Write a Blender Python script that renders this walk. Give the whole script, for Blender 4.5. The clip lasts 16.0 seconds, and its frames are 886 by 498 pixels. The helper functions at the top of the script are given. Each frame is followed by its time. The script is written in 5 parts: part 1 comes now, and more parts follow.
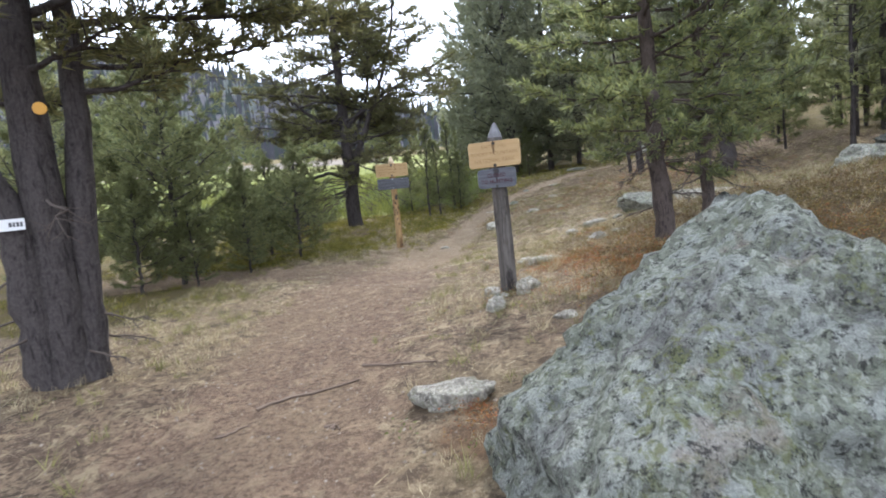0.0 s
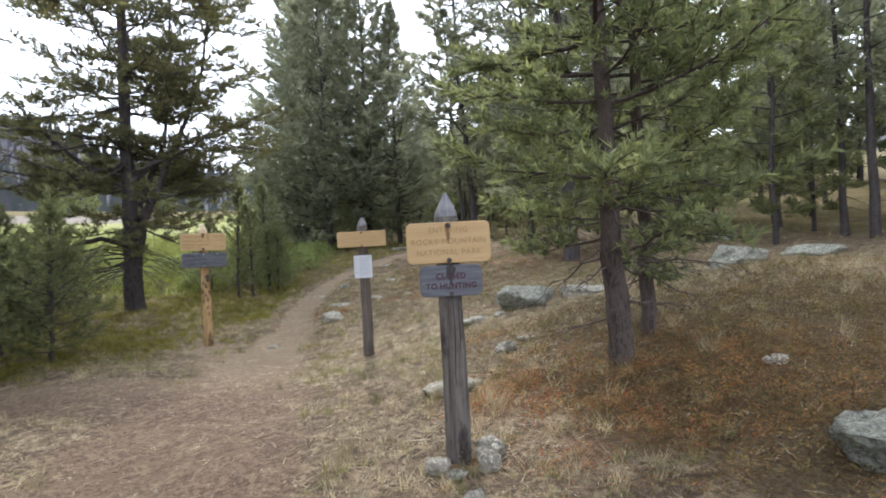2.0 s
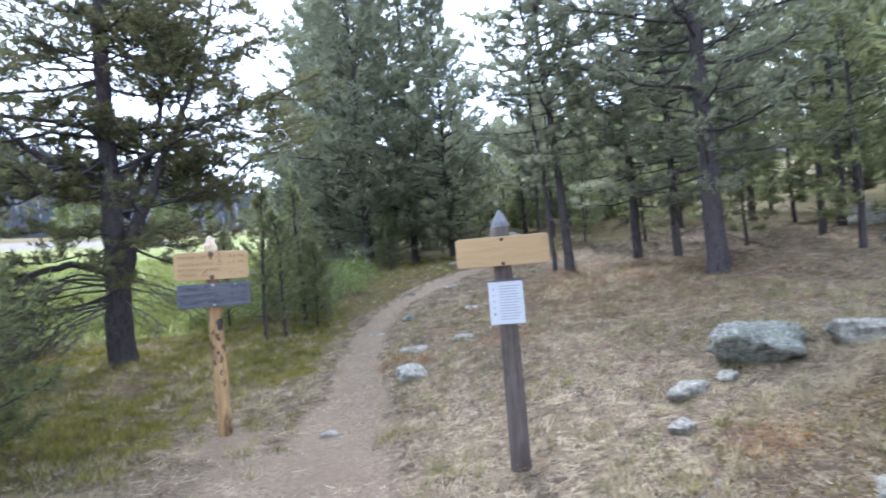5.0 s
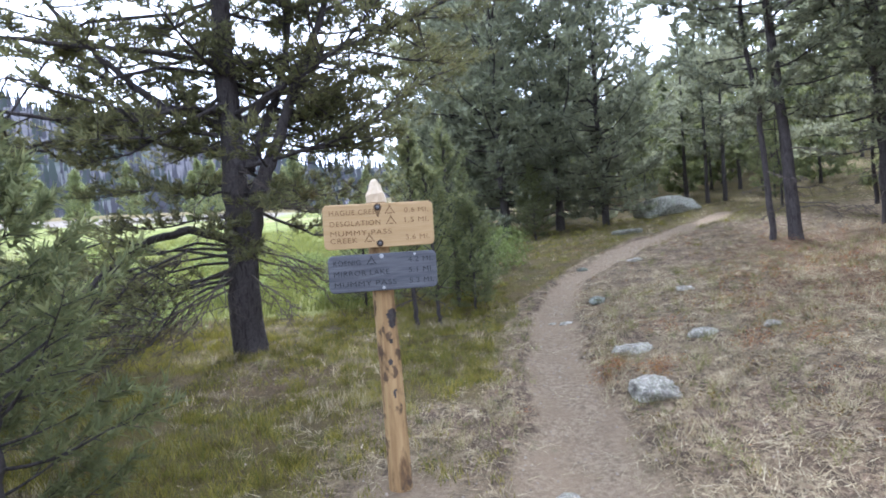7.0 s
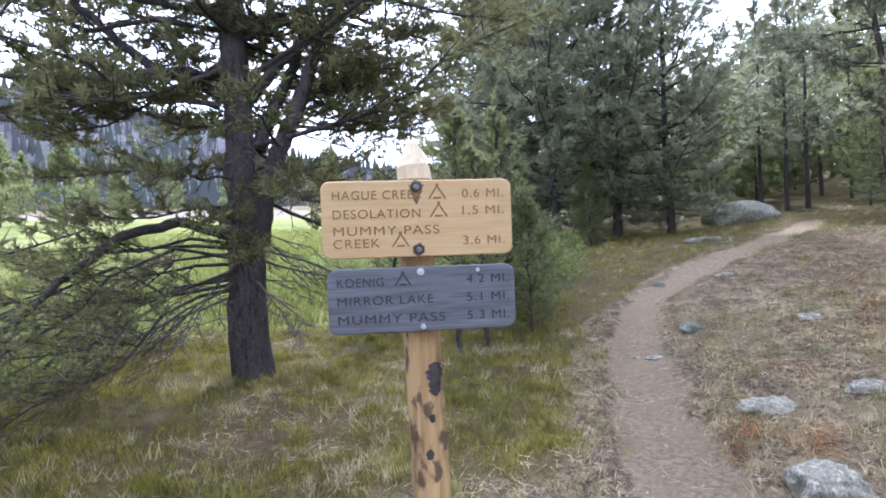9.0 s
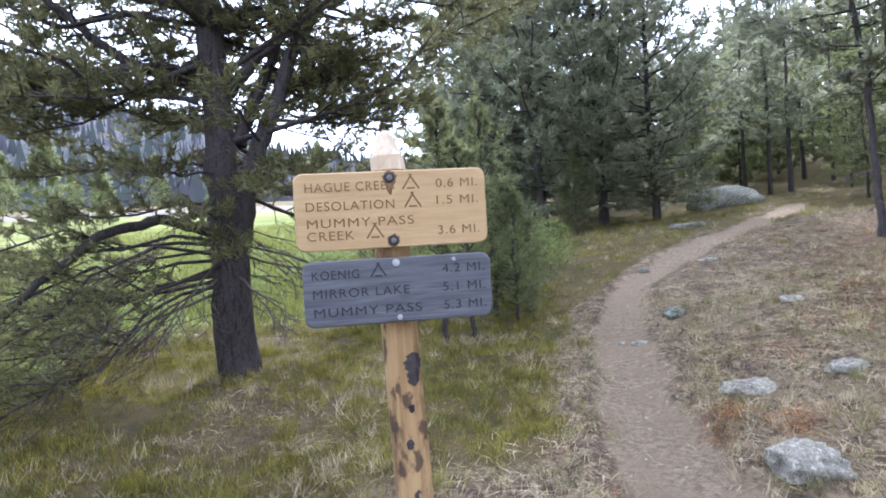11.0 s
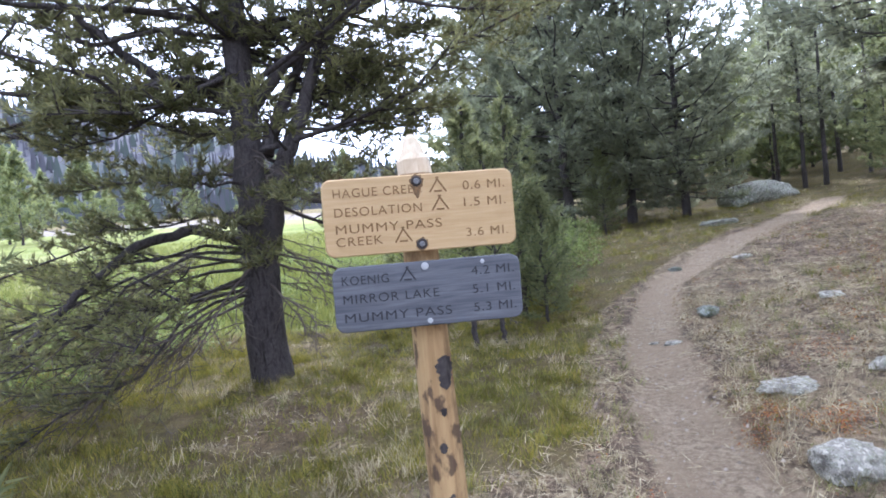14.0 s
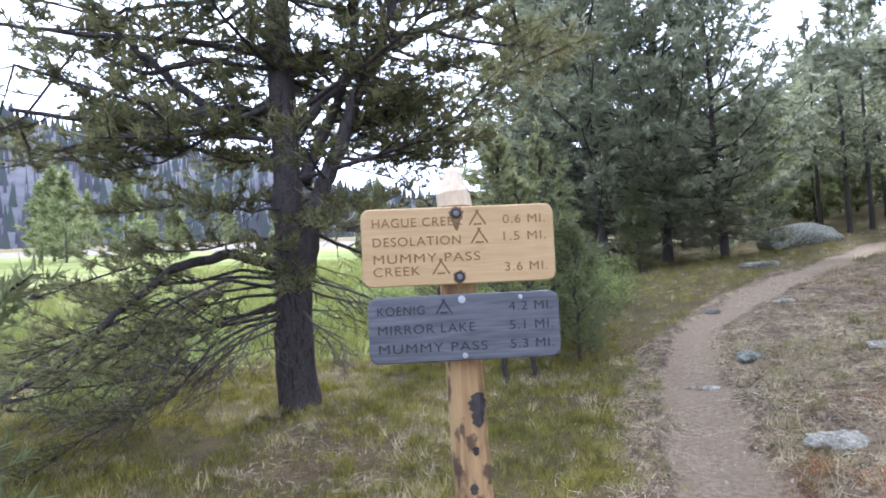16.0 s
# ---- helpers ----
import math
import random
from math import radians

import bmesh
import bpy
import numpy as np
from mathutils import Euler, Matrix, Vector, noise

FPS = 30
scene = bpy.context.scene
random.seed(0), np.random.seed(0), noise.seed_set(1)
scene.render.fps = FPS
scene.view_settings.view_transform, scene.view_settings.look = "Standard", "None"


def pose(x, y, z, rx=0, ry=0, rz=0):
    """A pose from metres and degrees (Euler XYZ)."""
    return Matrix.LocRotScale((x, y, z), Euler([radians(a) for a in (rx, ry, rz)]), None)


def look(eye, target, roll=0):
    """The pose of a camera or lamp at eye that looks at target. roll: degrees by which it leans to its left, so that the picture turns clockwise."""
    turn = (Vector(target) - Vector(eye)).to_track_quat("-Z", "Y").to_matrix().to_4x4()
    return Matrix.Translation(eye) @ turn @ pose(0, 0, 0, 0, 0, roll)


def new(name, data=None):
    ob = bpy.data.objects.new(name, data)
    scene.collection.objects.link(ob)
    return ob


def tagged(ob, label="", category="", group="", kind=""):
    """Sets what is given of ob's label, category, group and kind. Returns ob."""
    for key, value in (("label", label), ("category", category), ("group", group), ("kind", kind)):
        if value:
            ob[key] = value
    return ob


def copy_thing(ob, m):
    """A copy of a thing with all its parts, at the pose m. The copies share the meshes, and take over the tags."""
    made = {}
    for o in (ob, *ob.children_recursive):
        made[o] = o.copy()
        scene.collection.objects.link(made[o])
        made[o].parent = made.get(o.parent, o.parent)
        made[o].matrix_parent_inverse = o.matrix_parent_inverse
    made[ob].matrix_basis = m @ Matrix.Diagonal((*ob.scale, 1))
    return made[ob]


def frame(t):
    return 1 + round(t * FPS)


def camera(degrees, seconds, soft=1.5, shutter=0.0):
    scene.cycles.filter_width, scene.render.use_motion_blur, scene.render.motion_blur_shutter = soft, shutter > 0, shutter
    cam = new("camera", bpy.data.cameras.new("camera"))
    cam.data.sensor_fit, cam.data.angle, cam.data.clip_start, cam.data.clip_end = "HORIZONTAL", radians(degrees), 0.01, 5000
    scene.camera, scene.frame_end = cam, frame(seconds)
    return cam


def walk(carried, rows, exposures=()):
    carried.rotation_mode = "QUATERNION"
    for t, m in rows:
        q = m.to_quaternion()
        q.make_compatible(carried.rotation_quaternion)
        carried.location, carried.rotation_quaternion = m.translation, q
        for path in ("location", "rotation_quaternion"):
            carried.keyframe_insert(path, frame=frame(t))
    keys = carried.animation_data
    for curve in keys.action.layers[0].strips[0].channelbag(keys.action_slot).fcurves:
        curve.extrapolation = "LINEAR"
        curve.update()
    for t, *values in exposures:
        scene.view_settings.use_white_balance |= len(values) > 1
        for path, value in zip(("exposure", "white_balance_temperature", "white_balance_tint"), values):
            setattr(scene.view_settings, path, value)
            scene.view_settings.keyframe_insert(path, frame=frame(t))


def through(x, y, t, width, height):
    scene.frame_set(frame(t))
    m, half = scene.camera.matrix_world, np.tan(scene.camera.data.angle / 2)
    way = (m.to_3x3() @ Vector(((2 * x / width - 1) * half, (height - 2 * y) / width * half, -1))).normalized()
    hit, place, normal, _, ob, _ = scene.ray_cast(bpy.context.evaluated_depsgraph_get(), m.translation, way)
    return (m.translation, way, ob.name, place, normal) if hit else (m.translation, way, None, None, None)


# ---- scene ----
cam = camera(73.4, 16.0, 1.8, 0.15)
PATH = [
    (0, (0.202, -1.216, 1.754), (0.175, 0.775, 1.561), -5.9),
    (0.5, (0.011, -0.552, 1.843), (0.135, 1.436, 1.666), -6.2),
    (1, (-0.361, 0.034, 1.927), (-0.083, 2.005, 1.737), -6.4),
    (1.5, (-0.565, 0.672, 2.006), (-0.046, 2.602, 1.951), -3.7),
    (2, (-0.623, 1.362, 2.054), (0.074, 3.237, 2.044), -2.9),
    (2.5, (-0.736, 1.873, 2.08), (0.221, 3.629, 2.04), -5.0),
    (3, (-0.722, 2.566, 2.088), (0.236, 4.321, 2.028), -6.5),
    (3.5, (-0.677, 3.308, 2.088), (0.391, 4.997, 1.993), -8.8),
    (4, (-0.591, 3.966, 2.131), (0.392, 5.708, 2.172), -6.0),
    (4.5, (-0.637, 4.698, 2.151), (0.238, 6.496, 2.201), -5.0),
    (5, (-0.64, 5.406, 2.178), (0.01, 7.297, 2.214), -4.8),
    (5.2, (-0.739, 5.644, 2.217), (-0.297, 7.595, 2.188), -5.0),
    (7.3, (-1.085, 8.315, 2.159), (-0.812, 10.296, 2.139), -3.9),
    (7.5, (-1.071, 8.544, 2.146), (-0.831, 10.529, 2.221), -2.3),
    (8, (-1.029, 9.027, 2.156), (-0.864, 11.02, 2.126), -3.1),
    (8.5, (-1.049, 9.356, 2.181), (-0.823, 11.343, 2.151), -3.4),
    (9, (-1.017, 9.527, 2.21), (-0.827, 11.518, 2.198), -3.1),
    (9.5, (-0.992, 9.523, 2.199), (-0.78, 11.511, 2.152), -3.7),
    (12, (-0.964, 9.524, 2.202), (-0.765, 11.514, 2.185), -5.3),
    (12.5, (-0.966, 9.524, 2.203), (-0.798, 11.517, 2.21), -5.6),
    (13, (-0.967, 9.52, 2.201), (-0.816, 11.515, 2.205), -5.3),
    (13.5, (-0.968, 9.532, 2.199), (-0.812, 11.526, 2.2), -5.6),
    (14, (-0.972, 9.531, 2.196), (-0.837, 11.527, 2.175), -5.9),
    (14.5, (-0.972, 9.527, 2.199), (-0.856, 11.524, 2.212), -5.0),
    (15, (-0.974, 9.531, 2.198), (-0.841, 11.527, 2.215), -4.4),
    (15.5, (-0.972, 9.532, 2.2), (-0.845, 11.527, 2.228), -4.6),
    (16, (-0.998, 9.559, 2.203), (-0.955, 11.556, 2.297), -3.8),
]
walk(cam, [(t, look(eye, target, roll)) for t, eye, target, roll in PATH], [(0, 0.60, 5850, 11), (2, 0.48, 6050, 11), (3, 0.64, 5950, 11), (5, 1.0, 5150, 13), (7.5, 1.02, 5350, 15), (9, 1.12, 5350, 17), (16, 1.15, 5300, 17)])

# ---------------------------------------------------------------- light
SUN_AZ, SUN_EL = 12.0, 44.0          # degrees from +y towards +x, above the horizon
world = bpy.data.worlds.new("world")
scene.world = world
world.use_nodes = True
wn, wl = world.node_tree.nodes, world.node_tree.links
wn.clear()
sky = wn.new("ShaderNodeTexSky")
sky.sky_type, sky.sun_disc = "NISHITA", False
sky.sun_elevation, sky.sun_rotation = radians(SUN_EL), radians(SUN_AZ)
sky.altitude, sky.air_density, sky.dust_density = 2600, 1.0, 2.0
cloud = wn.new("ShaderNodeMix")
cloud.data_type = "RGBA"
cloud.inputs["Factor"].default_value = 0.72
cloud.inputs["B"].default_value = (16.6, 16.9, 17.6, 1)
back = wn.new("ShaderNodeBackground")
back.inputs["Strength"].default_value = 0.15
wout = wn.new("ShaderNodeOutputWorld")
wl.new(sky.outputs[0], cloud.inputs["A"])
wl.new(cloud.outputs["Result"], back.inputs["Color"])
wl.new(back.outputs[0], wout.inputs[0])
sun = new("sun", bpy.data.lights.new("sun", "SUN"))
sun.data.energy, sun.data.angle, sun.data.color = 3.7, radians(4), (1.0, 0.94, 0.85)
sun_dir = Vector((math.sin(radians(SUN_AZ)) * math.cos(radians(SUN_EL)), math.cos(radians(SUN_AZ)) * math.cos(radians(SUN_EL)), math.sin(radians(SUN_EL))))
sun.matrix_world = look(sun_dir * 60, (0, 0, 0))


# ---------------------------------------------------------------- materials
class Mat:
    """A small builder for node materials."""

    def __init__(self, name):
        self.m = bpy.data.materials.new(name)
        self.m.use_nodes = True
        self.n, self.l = self.m.node_tree.nodes, self.m.node_tree.links
        self.b = self.n["Principled BSDF"]
        self.tc = self.n.new("ShaderNodeTexCoord")
        self.oi = None

    def put(self, sock, v):
        if isinstance(v, bpy.types.NodeSocket):
            self.l.new(v, sock)
        else:
            sock.default_value = (*v, 1) if isinstance(v, tuple) and len(v) == 3 and sock.type == "RGBA" else v

    def coords(self, scale=(1, 1, 1), kind="Object"):
        mp = self.n.new("ShaderNodeMapping")
        mp.inputs["Scale"].default_value = scale
        self.l.new(self.tc.outputs[kind], mp.inputs[0])
        return mp.outputs[0]

    def noise(self, scale, detail=4, rough=0.55, vec=None, dist=0.0, out="Fac"):
        nd = self.n.new("ShaderNodeTexNoise")
        nd.inputs["Scale"].default_value, nd.inputs["Detail"].default_value = scale, detail
        nd.inputs["Roughness"].default_value, nd.inputs["Distortion"].default_value = rough, dist
        self.l.new(vec if vec is not None else self.tc.outputs["Object"], nd.inputs["Vector"])
        return nd.outputs[out]

    def voronoi(self, scale, feature="F1", vec=None, out="Distance"):
        nd = self.n.new("ShaderNodeTexVoronoi")
        nd.feature = feature
        nd.inputs["Scale"].default_value = scale
        self.l.new(vec if vec is not None else self.tc.outputs["Object"], nd.inputs["Vector"])
        return nd.outputs[out]

    def ramp(self, fac, *stops):
        nd = self.n.new("ShaderNodeValToRGB")
        el = nd.color_ramp.elements
        while len(el) < len(stops):
            el.new(0.5)
        for e, (p, c) in zip(el, stops):
            e.position, e.color = p, (*c, 1) if isinstance(c, tuple) else (c, c, c, 1)
        self.l.new(fac, nd.inputs[0])
        return nd.outputs[0]

    def mix(self, fac, a, b, mode="MIX"):
        nd = self.n.new("ShaderNodeMix")
        nd.data_type, nd.blend_type = "RGBA", mode
        self.put(nd.inputs["Factor"], fac)
        self.put(nd.inputs["A"], a)
        self.put(nd.inputs["B"], b)
        return nd.outputs["Result"]

    def math(self, op, a, b=0.0, clamp=False):
        nd = self.n.new("ShaderNodeMath")
        nd.operation, nd.use_clamp = op, clamp
        self.put(nd.inputs[0], a)
        self.put(nd.inputs[1], b)
        return nd.outputs[0]

    def attr(self, name):
        nd = self.n.new("ShaderNodeAttribute")
        nd.attribute_name = name
        return nd.outputs["Fac"]

    def rand(self):
        if self.oi is None:
            self.oi = self.n.new("ShaderNodeObjectInfo")
        return self.oi.outputs["Random"]

    def island(self):
        return self.n.new("ShaderNodeNewGeometry").outputs["Random Per Island"]

    def bump(self, height, strength=0.5, dist=0.02):
        nd = self.n.new("ShaderNodeBump")
        nd.inputs["Strength"].default_value, nd.inputs["Distance"].default_value = strength, dist
        self.l.new(height, nd.inputs["Height"])
        self.l.new(nd.outputs[0], self.b.inputs["Normal"])

    def done(self, colour, rough=0.8, spec=0.3, metal=0.0):
        self.put(self.b.inputs["Base Color"], colour)
        self.put(self.b.inputs["Roughness"], rough)
        self.b.inputs["Specular IOR Level"].default_value = spec
        self.b.inputs["Metallic"].default_value = metal
        return self.m

    def thin_leaf(self, colour, through=0.35):
        """Diffuse leaf that lets part of the light through."""
        tr = self.n.new("ShaderNodeBsdfTranslucent")
        mx = self.n.new("ShaderNodeMixShader")
        self.put(self.b.inputs["Base Color"], colour)
        self.b.inputs["Roughness"].default_value = 0.55
        self.b.inputs["Specular IOR Level"].default_value = 0.25
        self.put(tr.inputs["Color"], colour)
        mx.inputs[0].default_value = through
        self.l.new(self.b.outputs[0], mx.inputs[1])
        self.l.new(tr.outputs[0], mx.inputs[2])
        self.l.new(mx.outputs[0], self.n["Material Output"].inputs[0])
        return self.m


def needle_material(name, dark, mid, light, brown=0.0, through=0.56):
    k = Mat(name)
    big = k.noise(1.1, 3)
    fine = k.island()
    c = k.mix(k.ramp(big, (0.35, 0.0), (0.68, 1.0)), dark, mid)
    c = k.mix(k.ramp(fine, (0.45, 0.0), (1.0, 0.85)), c, light)
    if brown:
        c = k.mix(k.ramp(k.noise(2.3, 3), (0.62, 0.0), (0.72, brown)), c, (0.16, 0.085, 0.035))
    c = k.mix(k.math("MULTIPLY", k.rand(), 0.35), c, mid)
    return k.thin_leaf(c, through)


NEEDLES = needle_material("pine_needles", (0.13, 0.155, 0.085), (0.205, 0.232, 0.105), (0.34, 0.35, 0.13), 0.25, 0.62)
NEEDLES_DARK = needle_material("old_pine_needles", (0.10, 0.10, 0.052), (0.155, 0.155, 0.072), (0.26, 0.245, 0.095), 0.6)
NEEDLES_YOUNG = needle_material("young_pine_needles", (0.145, 0.165, 0.08), (0.215, 0.232, 0.112), (0.33, 0.335, 0.155), 0.15, 0.74)
# aerial haze put into the colour: paler and greyer than real needles
NEEDLES_HAZED = needle_material("hazed_pine_needles", (0.19, 0.205, 0.15), (0.255, 0.268, 0.18), (0.335, 0.345, 0.20), 0.0, 0.76)


def leaf_material(name, stops, through=0.35):
    k = Mat(name)
    c = k.ramp(k.island(), *stops)
    c = k.mix(k.ramp(k.noise(0.7, 3), (0.35, 0.0), (0.7, 0.45)), c, stops[-1][1])
    tuft = k.ramp(k.noise(5.5, 3, 0.6), (0.32, 0.42), (0.5, 0.85), (0.68, 1.12))
    c = k.mix(1.0, c, tuft, "MULTIPLY")
    return k.thin_leaf(c, through)


DRY_GRASS = leaf_material("dry_grass", [(0.0, (0.30, 0.235, 0.14)), (0.4, (0.50, 0.41, 0.25)), (0.8, (0.28, 0.21, 0.13)), (1.0, (0.42, 0.36, 0.22))])
GREEN_GRASS = leaf_material("green_grass", [(0.0, (0.075, 0.085, 0.018)), (0.35, (0.24, 0.225, 0.034)), (0.7, (0.38, 0.315, 0.068)), (1.0, (0.15, 0.152, 0.03))])
RED_LEAF = leaf_material("autumn_leaf", [(0.0, (0.36, 0.075, 0.045)), (0.3, (0.46, 0.16, 0.05)), (0.55, (0.46, 0.31, 0.09)), (0.8, (0.25, 0.20, 0.07)), (1.0, (0.30, 0.11, 0.06))])
WILLOW_LEAF = leaf_material("willow_leaf", [(0.0, (0.18, 0.235, 0.07)), (0.5, (0.29, 0.34, 0.115)), (1.0, (0.235, 0.285, 0.095))], 0.45)
MEADOW_LEAF = leaf_material("meadow_leaf", [(0.0, (0.15, 0.175, 0.04)), (0.5, (0.25, 0.26, 0.07)), (1.0, (0.19, 0.21, 0.055))], 0.45)
STRAW = leaf_material("straw_tuft", [(0.0, (0.52, 0.43, 0.27)), (0.5, (0.38, 0.30, 0.18)), (0.8, (0.60, 0.52, 0.35)), (1.0, (0.46, 0.39, 0.24))])
OLIVE = leaf_material("olive_tuft", [(0.0, (0.19, 0.19, 0.075)), (0.5, (0.30, 0.28, 0.11)), (1.0, (0.25, 0.235, 0.10))])
HEATH_LEAF = leaf_material("heath_leaf", [(0.0, (0.10, 0.092, 0.042)), (0.3, (0.165, 0.145, 0.055)), (0.55, (0.29, 0.22, 0.065)), (0.8, (0.12, 0.075, 0.045)), (1.0, (0.21, 0.115, 0.05))])
HERB_LEAF = leaf_material("herb_leaf", [(0.0, (0.13, 0.16, 0.05)), (0.6, (0.22, 0.23, 0.07)), (1.0, (0.17, 0.19, 0.06))])


def bark_material(name, a, b, c3, scale=1.0):
    k = Mat(name)
    v = k.coords((26 * scale, 26 * scale, 6.5 * scale))
    plate = k.noise(1.0, 5, 0.68, vec=v, dist=0.8)
    n1 = k.noise(40 * scale, 4, 0.65)
    col = k.mix(k.ramp(n1, (0.3, 0.0), (0.7, 1.0)), a, b)
    col = k.mix(k.ramp(plate, (0.36, 0.85), (0.50, 0.0)), col, c3)
    col = k.mix(k.ramp(k.noise(3.5, 3), (0.5, 0.0), (0.75, 0.5)), col, b)
    k.bump(k.math("ADD", plate, k.math("MULTIPLY", n1, 0.3)), 1.0, 0.035)
    return k.done(col, 0.92, 0.15)


BARK = bark_material("pine_bark", (0.052, 0.045, 0.045), (0.092, 0.080, 0.077), (0.024, 0.021, 0.021))
BARK_RED = bark_material("reddish_pine_bark", (0.072, 0.056, 0.05), (0.12, 0.096, 0.084), (0.032, 0.026, 0.024))
TWIG = Mat("dead_twig").done((0.095, 0.078, 0.069), 0.9, 0.15)
k = Mat("weathered_stick")
STICK = k.done(k.mix(k.noise(9, 4, vec=k.coords((1, 1, 6))), (0.085, 0.06, 0.047), (0.23, 0.175, 0.135)), 0.9, 0.15)


def lichen_rock(name, dark, base, pale, green, amount, yellow=0.5, scale=1.0, bare=0.0):
    k = Mat(name)
    warp = k.mix(0.06, k.coords((1, 1, 1)), k.noise(7 * scale, 5, 0.7, out="Color"))
    n1, n2 = k.noise(11 * scale, 7, 0.75), k.noise(60 * scale, 5, 0.75)
    col = k.mix(k.ramp(n1, (0.36, 0.0), (0.58, 1.0)), dark, base)
    crust = k.noise(13 * scale, 8, 0.78, vec=warp)
    col = k.mix(k.ramp(crust, (0.53 - 0.06 * amount, 0.0), (0.56 - 0.06 * amount, 0.8)), col, green)
    col = k.mix(k.ramp(k.noise(17 * scale, 8, 0.78, vec=k.coords((1.1, 0.9, 1.0))), (0.525, 0.0), (0.565, 0.9)), col, pale)
    spot = k.voronoi(26 * scale, "F1", k.mix(0.03, k.coords((1, 1, 1)), k.noise(30 * scale, 3, out="Color")))
    col = k.mix(k.math("MULTIPLY", k.ramp(spot, (0.16, 0.8), (0.24, 0.0)), k.ramp(k.noise(3.1 * scale, 3), (0.45, 0.0), (0.6, 1.0))), col, pale)
    col = k.mix(k.ramp(k.noise(5.2 * scale, 7, 0.75, vec=k.coords((1.3, 0.8, 1.1))), (0.57, 0.0), (0.63, yellow)), col, (0.34, 0.37, 0.15))
    col = k.mix(k.ramp(k.noise(24 * scale, 6, 0.8), (0.57, 0.0), (0.62, 0.85)), col, dark)
    if bare:
        col = k.mix(k.ramp(k.noise(3.1, 7, 0.72), (0.52, 0.0), (0.60, 0.45)), col, (0.165, 0.165, 0.16))
        col = k.mix(k.ramp(k.noise(2.3, 7, 0.75, vec=k.coords((1, 1.4, 1.2))), (0.53, 0.0), (0.60, 0.5)), col, (0.40, 0.43, 0.37))
        flake = k.voronoi(34, "F1", k.mix(0.10, k.coords((1, 1.2, 1.1)), k.noise(14, 5, 0.7, out="Color")), "Color")
        col = k.mix(k.ramp(flake, (0.56, 0.0), (0.66, 0.7)), col, (0.50, 0.515, 0.465))
        col = k.mix(k.ramp(k.voronoi(47, "F1", k.mix(0.08, k.coords((1.2, 1, 1)), k.noise(20, 5, 0.7, out="Color")), "Color"), (0.30, 0.75), (0.34, 0.0)), col, (0.075, 0.078, 0.07))
        col = k.mix(k.math("MULTIPLY", k.ramp(k.noise(19, 6, 0.75), (0.52, 0.0), (0.56, 0.9)), k.ramp(k.noise(1.9, 4, vec=k.coords((1, 1, 1.6))), (0.54, 0.0), (0.66, 0.8))), col, (0.36, 0.39, 0.17))
        col = k.mix(k.ramp(k.noise(1.7, 5, 0.6), (0.64, 0.0), (0.68, bare)), col, (0.40, 0.335, 0.285))
    col = k.mix(k.math("MULTIPLY", k.rand(), 0.2), col, base)
    crack = k.voronoi(2.4 * scale, "DISTANCE_TO_EDGE", k.mix(0.2, k.coords((1, 1, 1)), k.noise(3 * scale, 4, out="Color")))
    k.bump(k.math("ADD", k.math("MULTIPLY", n2, 0.6), k.math("ADD", k.math("MULTIPLY", crust, 1.6), k.ramp(crack, (0.0, 0.0), (0.02, 0.3)))), 1.0, 0.06 / scale)
    return k.done(col, 0.95, 0.15)


def boulder_material():
    """Granite under a close crust of lichen rosettes, with bare and mossy places."""
    k = Mat("lichened_granite")
    warp = k.mix(0.025, k.coords((1, 1, 1)), k.noise(30, 6, 0.75, out="Color"))
    warp2 = k.mix(0.035, k.coords((1, 1.2, 1)), k.noise(12, 6, 0.75, out="Color"))
    fine, mid, big = k.noise(90, 5, 0.75), k.noise(24, 6, 0.75), k.noise(1.5, 5, 0.65)
    stone = k.mix(k.ramp(mid, (0.35, 0.0), (0.65, 1.0)), (0.11, 0.106, 0.105), (0.26, 0.25, 0.245))
    ros = k.voronoi(38, "F1", warp, "Color")
    crust = k.ramp(ros, (0.15, (0.235, 0.245, 0.205)), (0.35, (0.28, 0.305, 0.235)), (0.55, (0.36, 0.385, 0.31)), (0.8, (0.52, 0.54, 0.465)))
    ros2 = k.voronoi(11, "F1", warp2, "Color")
    crust = k.mix(k.ramp(ros2, (0.56, 0.0), (0.64, 0.75)), crust, (0.50, 0.525, 0.485))
    cover = k.math("ADD", k.math("MULTIPLY", big, 0.75), k.math("MULTIPLY", k.noise(17, 7, 0.8), 0.6))
    col = k.mix(k.ramp(cover, (0.54, 0.15), (0.70, 0.95)), stone, crust)
    moss = k.math("MULTIPLY", k.ramp(k.noise(21, 6, 0.75), (0.51, 0.0), (0.57, 0.75)), k.ramp(k.noise(2.1, 4), (0.47, 0.0), (0.62, 1.0)))
    col = k.mix(moss, col, (0.23, 0.25, 0.10))
    col = k.mix(k.ramp(k.noise(1.7, 5, 0.6), (0.64, 0.0), (0.68, 0.55)), col, (0.40, 0.335, 0.285))
    gap = k.voronoi(9, "DISTANCE_TO_EDGE", warp2)
    col = k.mix(k.ramp(k.noise(22, 8, 0.85), (0.53, 0.0), (0.575, 0.88)), col, (0.05, 0.05, 0.047))
    col = k.mix(1.0, col, k.ramp(fine, (0.3, 0.6), (0.7, 1.25)), "MULTIPLY")
    relief = k.math("ADD", k.math("MULTIPLY", fine, 0.5), k.math("ADD", k.math("MULTIPLY", mid, 1.2), k.ramp(gap, (0.0, 0.0), (0.05, 0.25))))
    k.bump(relief, 1.0, 0.07)
    return k.done(col, 0.95, 0.12)


